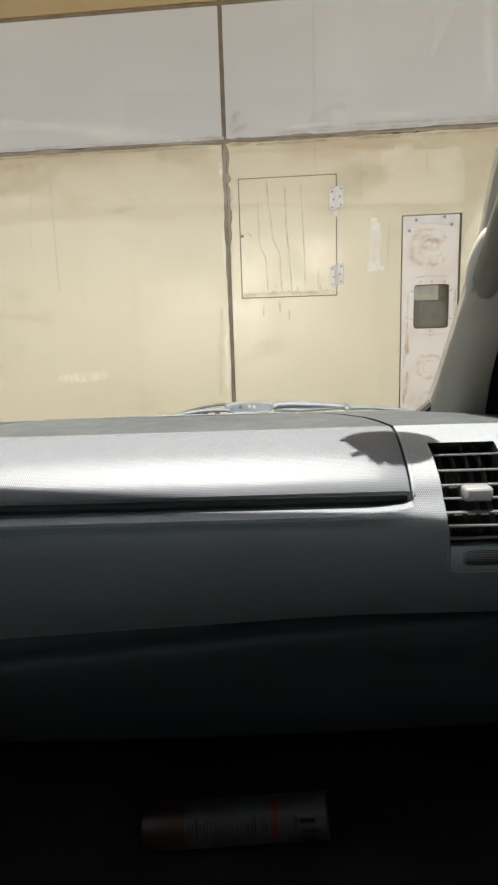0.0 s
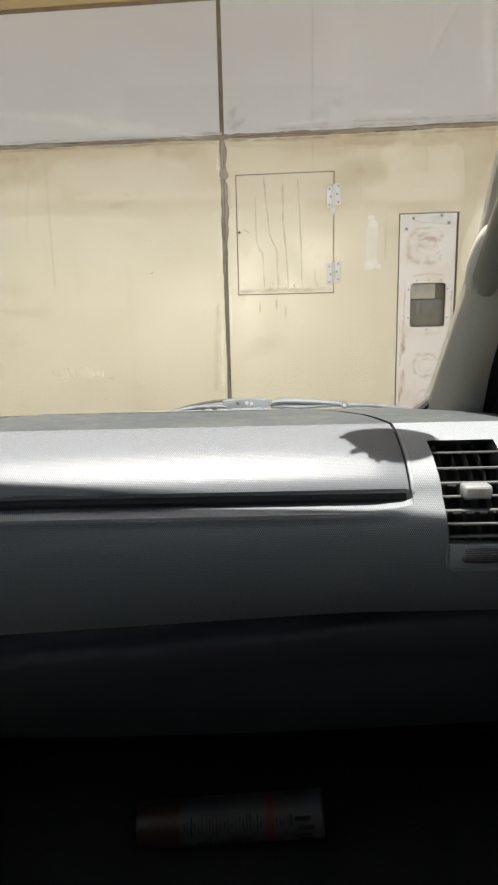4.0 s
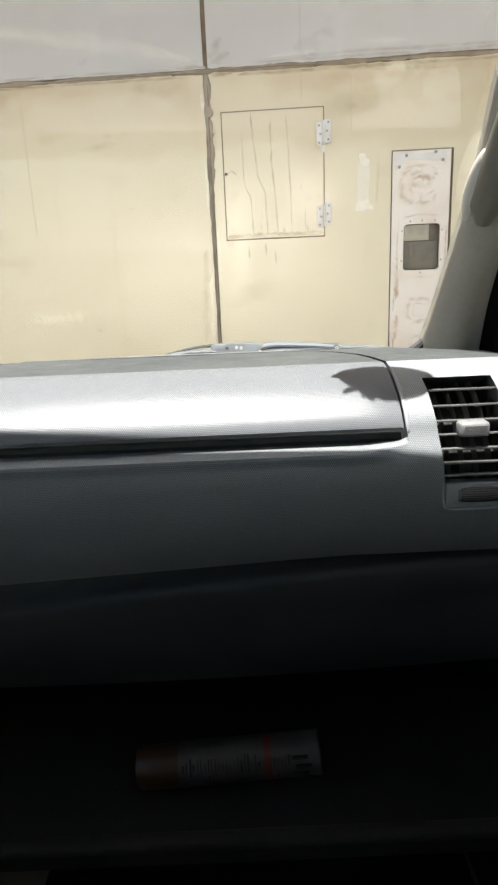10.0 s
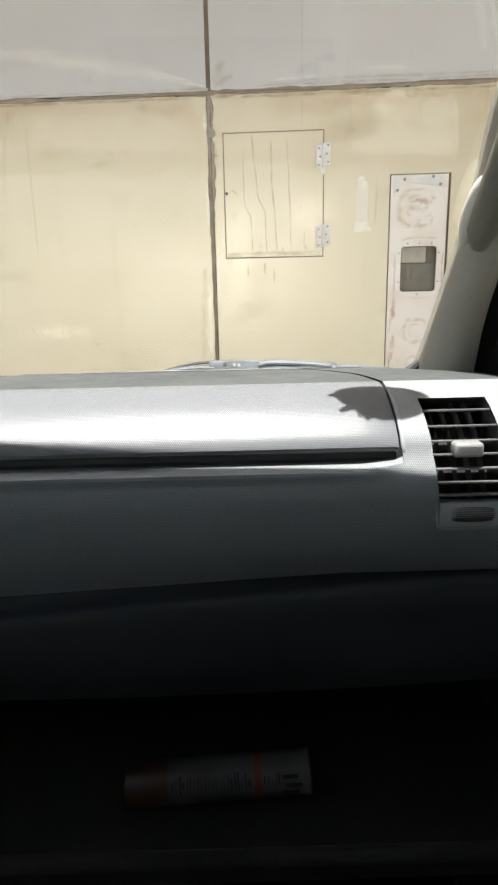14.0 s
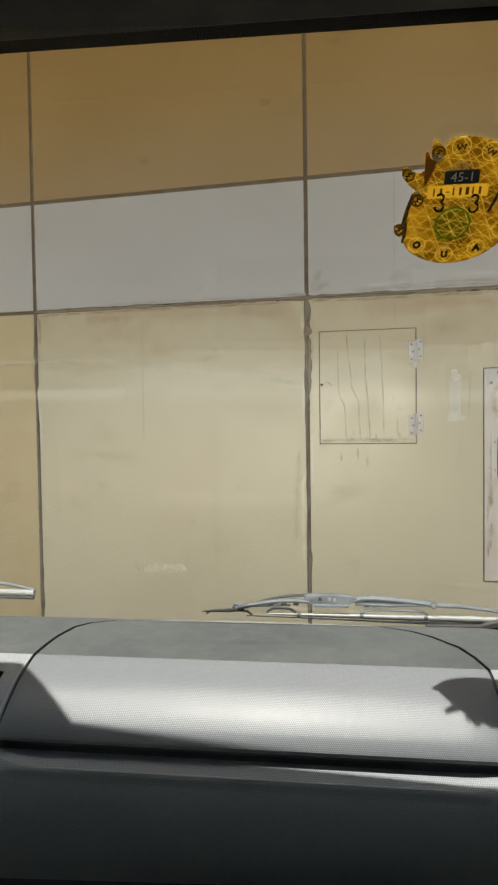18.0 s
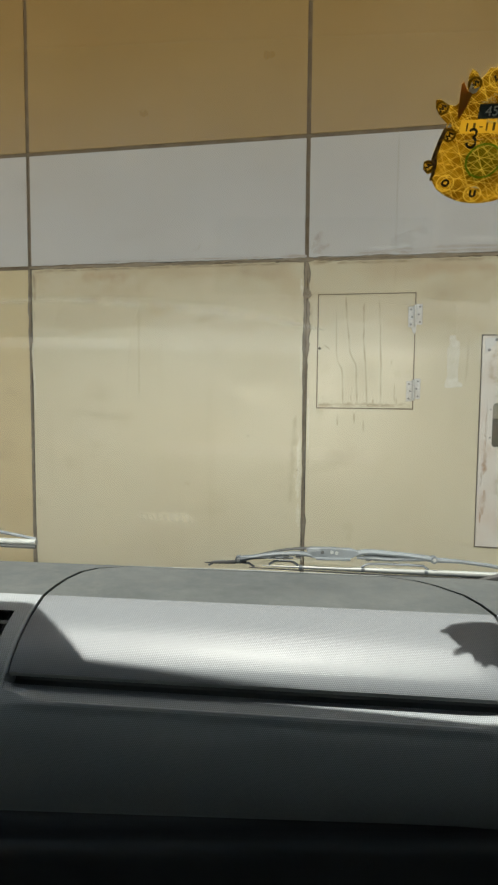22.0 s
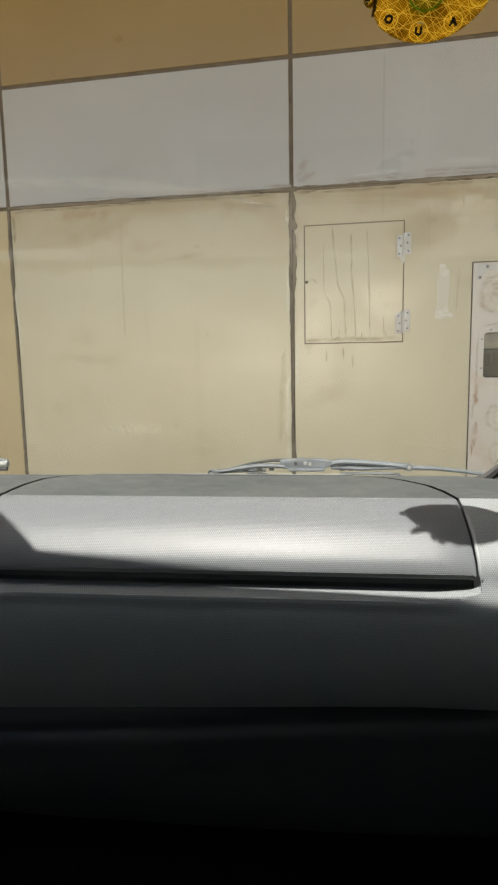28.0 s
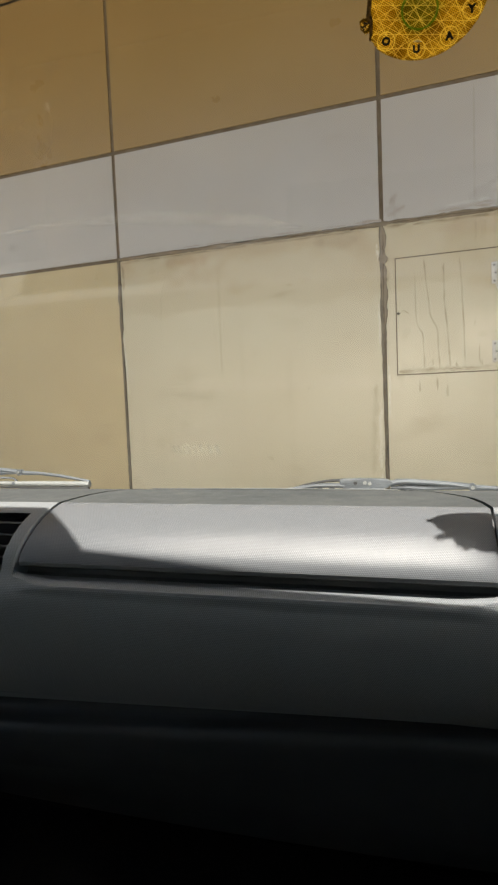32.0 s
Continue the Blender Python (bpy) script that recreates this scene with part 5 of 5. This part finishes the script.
def wiper(m):
    V = 0.325
    saddle_line = [(0.026, 1.1465), (0.031, 1.1480), (0.060, 1.1485), (0.092, 1.1478), (0.099, 1.1455), (0.106, 1.1430), (0.103, 1.1395), (0.097, 1.1375), (0.093, 1.1335), (0.085, 1.1325), (0.040, 1.1325), (0.031, 1.1335), (0.0275, 1.1370)]
    saddle = plate(saddle_line, V - 0.0055, V + 0.005)
    bmesh.ops.bevel(saddle, geom=list(saddle.edges), offset=0.0012, segments=2, affect="EDGES", profile=0.5)
    ob = part("wiper", saddle, WIPER, van, "grey metal windscreen wiper")
    part("saddle", box(0.040, 0.092, V - 0.0068, V - 0.004, 1.1300, 1.1345, 0.0012), WIPER, ob)
    part("hole", disc((0.050, V - 0.0058, 1.1420), 0.0027, (0, 1, 0), 0.002, 12), RUBBER, ob)
    for u, z in ((0.064, 1.1425), (0.071, 1.1415)):
        part("rivet", disc((u, V - 0.0060, z), 0.0026, (0, 1, 0), 0.003, 10), STEEL, ob)
    main = [(0.099, 1.1400), (0.110, 1.1432), (0.125, 1.1438), (0.150, 1.1425), (0.180, 1.1402), (0.205, 1.1372), (0.213, 1.1352)]
    part("bow", tube([(u, V, z) for u, z in main], [0.0060, 0.0062, 0.0058, 0.0054, 0.0052, 0.0062, 0.0066], 8, None, 0.75), WIPER, ob)
    part("bow", tube([(u, V + 0.003, z - 0.0042) for u, z in main[1:-1]], [0.0016, 0.0022, 0.0022, 0.0020, 0.0012], 6), RUBBER, ob, "dark underside of the bow")
    left = [(0.032, 1.1458), (0.010, 1.1446), (-0.012, 1.1415), (-0.030, 1.1375), (-0.048, 1.1330)]
    part("bow", tube([(u, V + 0.002, z) for u, z in left], [0.0030, 0.0026, 0.0023, 0.0020, 0.0012], 8, None, 0.8), RUBBER, ob, "dark wiper bow")
    part("bow", tube([(u, V - 0.002, z) for u, z in ((0.034, 1.1372), (0.012, 1.1382), (-0.012, 1.1372), (-0.035, 1.1340), (-0.056, 1.1298), (-0.076, 1.1262))], [0.0044, 0.0044, 0.0040, 0.0038, 0.0044, 0.0056], 8, None, 0.85), WIPER, ob)
    part("bow", tube([(-0.060, V + 0.001, 1.1272), (-0.036, V + 0.001, 1.1292), (-0.014, V + 0.001, 1.1305), (0.006, V + 0.001, 1.1300)], [0.0022, 0.0030, 0.0034, 0.0018], 8, None, 0.8), WIPER, ob)
    part("bow", tube([(0.101, V, 1.1345), (0.122, V, 1.1350), (0.150, V, 1.1340), (0.180, V, 1.1345), (0.208, V, 1.1350)], [0.0030, 0.0050, 0.0046, 0.0036, 0.0030], 8, None, 0.8), WIPER, ob)
    for u, z in ((-0.024, 1.1315), (-0.004, 1.1320), (0.014, 1.1325), (0.118, 1.1325), (0.130, 1.1325)):
        part("claw", box(u - 0.004, u + 0.004, V - 0.0035, V + 0.0025, z - 0.0018, z + 0.0018, 0.001), RUBBER, ob)
    part("bow", tube([(0.213, V, 1.1352), (0.250, V, 1.1340), (0.290, V, 1.1300), (0.330, V, 1.1235), (0.350, V, 1.1200)], [0.0042, 0.0031, 0.0029, 0.0026, 0.0023], 8), WIPER, ob)
    for a, b, h in ((-0.030, 0.014, 1.1262), (0.108, 0.206, 1.1268), (-0.122, -0.052, 1.1215)):
        part("yoke", tube([(a, V - 0.002, h - 0.0065), (a + 0.008, V - 0.002, h - 0.001), (a + 0.3 * (b - a), V - 0.002, h), (a + 0.7 * (b - a), V - 0.002, h), (b - 0.008, V - 0.002, h - 0.001), (b, V - 0.002, h - 0.0065)], 0.0019, 6), WIPER, ob)
    for u, z in ((-0.076, 1.1262), (0.213, 1.1360)):
        part("pivot", disc((u, V - 0.001, z), 0.0054, (0, 1, 0), 0.010, 12), WIPER, ob)
        part("pin", disc((u, V - 0.0065, z), 0.0026, (0, 1, 0), 0.003, 10), STEEL, ob)
    part("blade", tube([(-0.040, V - 0.003, 1.1176), (0.0, V - 0.003, 1.1174), (0.05, V - 0.003, 1.1172), (0.15, V - 0.003, 1.1166), (0.25, V - 0.003, 1.1162), (0.352, V - 0.003, 1.1155)],
                       [0.0006, 0.0016, 0.0030, 0.0042, 0.0052, 0.0056], 10, None, 0.9), BLADE, ob, "pale grey backing of the blade")
    part("rubber_edge", tube([(-0.128, V - 0.004, 1.1192), (-0.110, V - 0.004, 1.1203), (-0.085, V - 0.003, 1.1215), (-0.064, V - 0.003, 1.1222)], [0.0008, 0.0020, 0.0030, 0.0018], 8), RUBBER, ob)
    part("rubber_edge", tube([(-0.06, V - 0.006, 1.1150), (0.05, V - 0.006, 1.1130), (0.15, V - 0.006, 1.1110), (0.25, V - 0.006, 1.1095), (0.352, V - 0.006, 1.1085)], [0.0008, 0.0011, 0.0016, 0.0024, 0.0034], 8), RUBBER, ob)
    for u in (0.018, 0.110, 0.202):
        part("clip", box(u - 0.0028, u + 0.0028, V - 0.0085, V + 0.002, 1.1150, 1.1200, 0.001), WIPER, ob)
    ob.matrix_basis = m
    return ob


wiper(pose(0.005, -0.007, 0.0042))
wiper(pose(-0.751, 0.010, 0.0255))

# ---- round inspection sticker on the inside of the glass ----
STICK = Matrix(((1, 0, 0, 0.0), (0, 0.733, -0.680, -0.085 - 0.0035 * 0.733), (0, 0.680, 0.733, 1.555 - 0.0035 * 0.680), (0, 0, 0, 1)))
sticker = thing("inspection_sticker", "round gold foil sticker with torn edge on the windscreen", "sticker", CAR @ STICK)
CX, CZ, RR = 0.1700, 0.0345, 0.0505
arc = [(CX + RR * math.cos(a), CZ + RR * math.sin(a)) for a in (radians(d) for d in range(100, -136, -8))]
torn = [(0.1303, 0.0067), (0.1319, 0.0102), (0.1276, 0.0094), (0.1242, 0.0133), (0.1239, 0.0191), (0.1271, 0.0206), (0.1293, 0.02), (0.1304, 0.0267), (0.1325, 0.0339), (0.1357, 0.0411), (0.1378, 0.0474), (0.1343, 0.0502), (0.1302, 0.0547), (0.1272, 0.0597), (0.1271, 0.0646), (0.1307, 0.0647), (0.136, 0.0611), (0.1411, 0.0598), (0.1437, 0.062), (0.1435, 0.0701), (0.1448, 0.0733), (0.148, 0.0691), (0.1475, 0.0798), (0.1493, 0.0841), (0.1528, 0.0825), (0.1561, 0.0774), (0.1586, 0.0799)]
foil = part("foil", plate(arc + torn, -0.0004, 0.0004), FOIL, sticker, "gold foil with fine line pattern", 0)


LETTER = pose(0, 0, 0, 90, 0, 0)


def bent_mark(cx, cz, turn, size=1.0):
    """A small printed mark of one stroke bent like a tooth."""
    c, d = math.cos(turn) * size, math.sin(turn) * size
    line = ((-0.0031, -0.0016), (-0.0022, 0.0018), (-0.0002, -0.0012), (0.0016, 0.0020), (0.0031, -0.0014))
    return tube([(cx + p * c - q * d, -0.0008, cz + p * d + q * c) for p, q in line], 0.0009, 5)


rng = random.Random(77)
for (cx, cz), letter, turn in zip(LETTERS, ("O", "U", "A", "Y", "", "", "", ""), (0, 0, 0, 0, 1.5, 2.1, 2.7, 3.1)):
    if letter:
        words(letter, 0.0074, INK, foil, Matrix.Translation((cx, -0.0008, cz)) @ LETTER, "letter", "", 0.0005)
    else:
        part("printed_mark", bent_mark(cx, cz, turn, 1.0), INK, foil, soft=0)
for cx, cz in TEETH:
    part("printed_mark", bent_mark(cx, cz, 0.8, 0.8), INK, foil, soft=0)
# spots where the print is torn off the white carrier
for spot in (((0.1488, 0.0700), (0.1502, 0.0760), (0.1530, 0.0712), (0.1562, 0.0728), (0.1545, 0.0690), (0.1512, 0.0678)), ((0.2128, 0.0375), (0.2175, 0.0372), (0.2196, 0.0340), (0.2168, 0.0352)),
             ((0.1632, -0.0020), (0.1665, -0.0010), (0.1702, -0.0030), (0.1668, -0.0028)), ((0.1378, 0.0452), (0.1396, 0.0482), (0.1410, 0.0462), (0.1398, 0.0448))):
    part("torn_spot", plate(list(spot), -0.0011, -0.0006), PRINT_WHITE, foil, "white torn spot", 0)
part("dark_label", box(0.1588, 0.1843, -0.0010, -0.0005, 0.0505, 0.0608), PANEL_BLACK, foil, soft=0)
words("45-1", 0.0098, LABEL_WHITE, foil, Matrix.Translation((0.1722, -0.0014, 0.0556)) @ LETTER, "print")
# pale hatched print above and below the dark label
ticks = bmesh.new()
for z, x0, x1, n in ((0.0622, 0.1598, 0.1795, 17), (0.0640, 0.1616, 0.1785, 13), (0.0656, 0.1650, 0.1745, 7), (0.0670, 0.1672, 0.1720, 4), (0.0493, 0.1640, 0.1785, 12), (0.0480, 0.1655, 0.1770, 8)):
    for k in range(n):
        if rng.random() < 0.15:
            continue
        x = x0 + (x1 - x0) * (k + 0.5) / n
        lean = rng.uniform(-0.0003, 0.0003)
        tall = rng.uniform(0.0005, 0.0009)
        ticks.faces.new([ticks.verts.new(p) for p in ((x - 0.0003, -0.00115, z - tall), (x + 0.0003, -0.00115, z - tall), (x + 0.0003 + lean, -0.00115, z + tall), (x - 0.0003 + lean, -0.00115, z + tall))])
part("hatched_print", ticks, HATCH_PRINT, foil, "pale blue-grey hatched print", 0)
for k in range(8):
    low, high = (0.0420, 0.0478) if k != 2 else (0.0444, 0.0452)
    part("printed_bar", box(0.1516 + k * 0.0048, 0.1527 + k * 0.0048 + 0.0007 * (k % 3), -0.0013, -0.0010, low, high), NUMBER_INK, foil, soft=0)
digit = [(0.0026 * math.cos(a), 0.0036 + 0.0030 * math.sin(a)) for a in (2.6 - 0.5 * k for k in range(9))] + [(0.0031 * math.cos(a), -0.0030 + 0.0037 * math.sin(a)) for a in (1.35 - 0.5 * k for k in range(10))]
for cx, cz in ((0.1572, 0.0365), (0.1832, 0.0345)):
    part("pen_stroke", tube([(cx + p * 1.05, -0.0010, cz + q * 1.05) for p, q in digit], 0.0010, 5), PEN, foil, soft=0)
part("pen_stroke", tube([(0.1948, -0.0010, 0.0276), (0.1975, -0.0010, 0.0340), (0.2004, -0.0010, 0.0421)], 0.0011, 5), PEN, foil, soft=0)
for x0, z0, x1, z1 in ((0.1520, 0.0352, 0.1660, 0.0356), (0.1545, 0.0322, 0.1640, 0.0330), (0.1720, 0.0362, 0.1860, 0.0358)):
    part("rule_line", tube([(x0, -0.0008, z0), (x1, -0.0008, z1)], 0.00035, 4), FOIL_PALE, foil, soft=0)
part("fold", plate([(0.1437, 0.0560), (0.1433, 0.0680), (0.1432, 0.0752), (0.1446, 0.0765), (0.1478, 0.0705), (0.1519, 0.0682), (0.1500, 0.0610), (0.1460, 0.0530), (0.1445, 0.0509)], -0.0016, -0.0008), FOLD, foil, "creased brown torn corner", 0)
part("creased_edge", plate([(0.1357, 0.0452), (0.1322, 0.0345), (0.1304, 0.0267), (0.1293, 0.0204), (0.1315, 0.0150), (0.1300, 0.0050), (0.1310, 0.0035), (0.1330, 0.0085), (0.1342, 0.0180), (0.1330, 0.0235), (0.1352, 0.0330), (0.1378, 0.0440)], -0.0012, -0.0006), CREASE, foil, "dark creased torn edge", 0)

# ---- spray can lying on the parcel shelf ----
can_m = CAR @ Matrix.Translation((0.040, 0.012, 0.652 + 0.0285)) @ Matrix.Rotation(radians(-3.5), 4, "Y") @ Matrix.Rotation(radians(90), 4, "Y")
can = thing("spray_can", "white printed spray can with a red band lying on the shelf", "can", can_m)
R = 0.0260


def turned_can(profile, sides=28):
    rows = [[(r * math.cos(2 * math.pi * k / sides), r * math.sin(2 * math.pi * k / sides), z) for k in range(sides + 1)] for z, r in profile]
    bm = sheet(rows)
    bmesh.ops.remove_doubles(bm, verts=bm.verts, dist=1e-6)
    return bm


part("can_body", turned_can([(-0.060, R), (0.044, R)]), CAN_DIM_WHITE, can)
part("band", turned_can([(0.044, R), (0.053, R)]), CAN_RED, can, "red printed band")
part("can_body", turned_can([(0.053, R), (0.108, R), (0.110, R + 0.0008), (0.1125, R - 0.001), (0.1105, R - 0.006), (0.108, 0.001)]), CAN_DIM_WHITE, can)
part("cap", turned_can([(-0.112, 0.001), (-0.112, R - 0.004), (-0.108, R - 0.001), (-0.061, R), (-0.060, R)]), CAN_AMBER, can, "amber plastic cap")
rng = random.Random(9)
for k in range(78):
    z = -0.054 + (k % 39) * 0.0044 + rng.uniform(-0.0005, 0.0005)
    if 0.040 < z < 0.056 or z > 0.074 or (k > 38 and rng.random() < 0.3):
        continue
    a = radians((243 if k < 39 else 292) + rng.uniform(-5, 5))
    wide = rng.uniform(0.12, 0.40)
    pts = [((R + 0.0003) * math.cos(a + wide * t), (R + 0.0003) * math.sin(a + wide * t), z) for t in (-1, -0.5, 0, 0.5, 1)]
    part("print_bar", tube(pts, rng.choice((0.0006, 0.0008, 0.0013)), 5), rng.choice((CAN_TEXT, CAN_BLACK)), can, soft=0)
for k in range(4):
    a = radians(238 + 22 * k)
    part("print_bar", tube([((R + 0.0004) * math.cos(a), (R + 0.0004) * math.sin(a), 0.078 + 0.003 * (k % 2)), ((R + 0.0004) * math.cos(a), (R + 0.0004) * math.sin(a), 0.096 + 0.004 * (k % 2))], 0.0026, 5), CAN_BLACK, can, soft=0)

# ---- what the van stands on ----
def tyre(u, v):
    prof = [(-0.09, 0.20), (-0.095, 0.26), (-0.085, 0.315), (-0.06, 0.335), (0.06, 0.335), (0.085, 0.315), (0.095, 0.26), (0.09, 0.20)]
    skin = sheet([[(u + w, v + r * math.cos(2 * math.pi * k / 36), GROUND + 0.335 + r * math.sin(2 * math.pi * k / 36)) for k in range(37)] for w, r in prof])
    bmesh.ops.remove_doubles(skin, verts=skin.verts, dist=1e-5)
    ob = part("wheel", skin, RUBBER, van, "black road wheel")
    part("rim", disc((u, v, GROUND + 0.335), 0.205, (1, 0, 0), 0.15, 28), SCREW, ob)


for u in (-1.17, 0.37):
    for v in (-0.55, -3.1):
        tyre(u, v)
for u in (0.445, -1.245):
    out = 1 if u > 0 else -1
    part("body_side", box(min(u + 0.052 * out, u + 0.062 * out), max(u + 0.052 * out, u + 0.062 * out), -4.2, 0.34, 0.12, 1.15, 0.004), PAINT, van, "white painted van side")
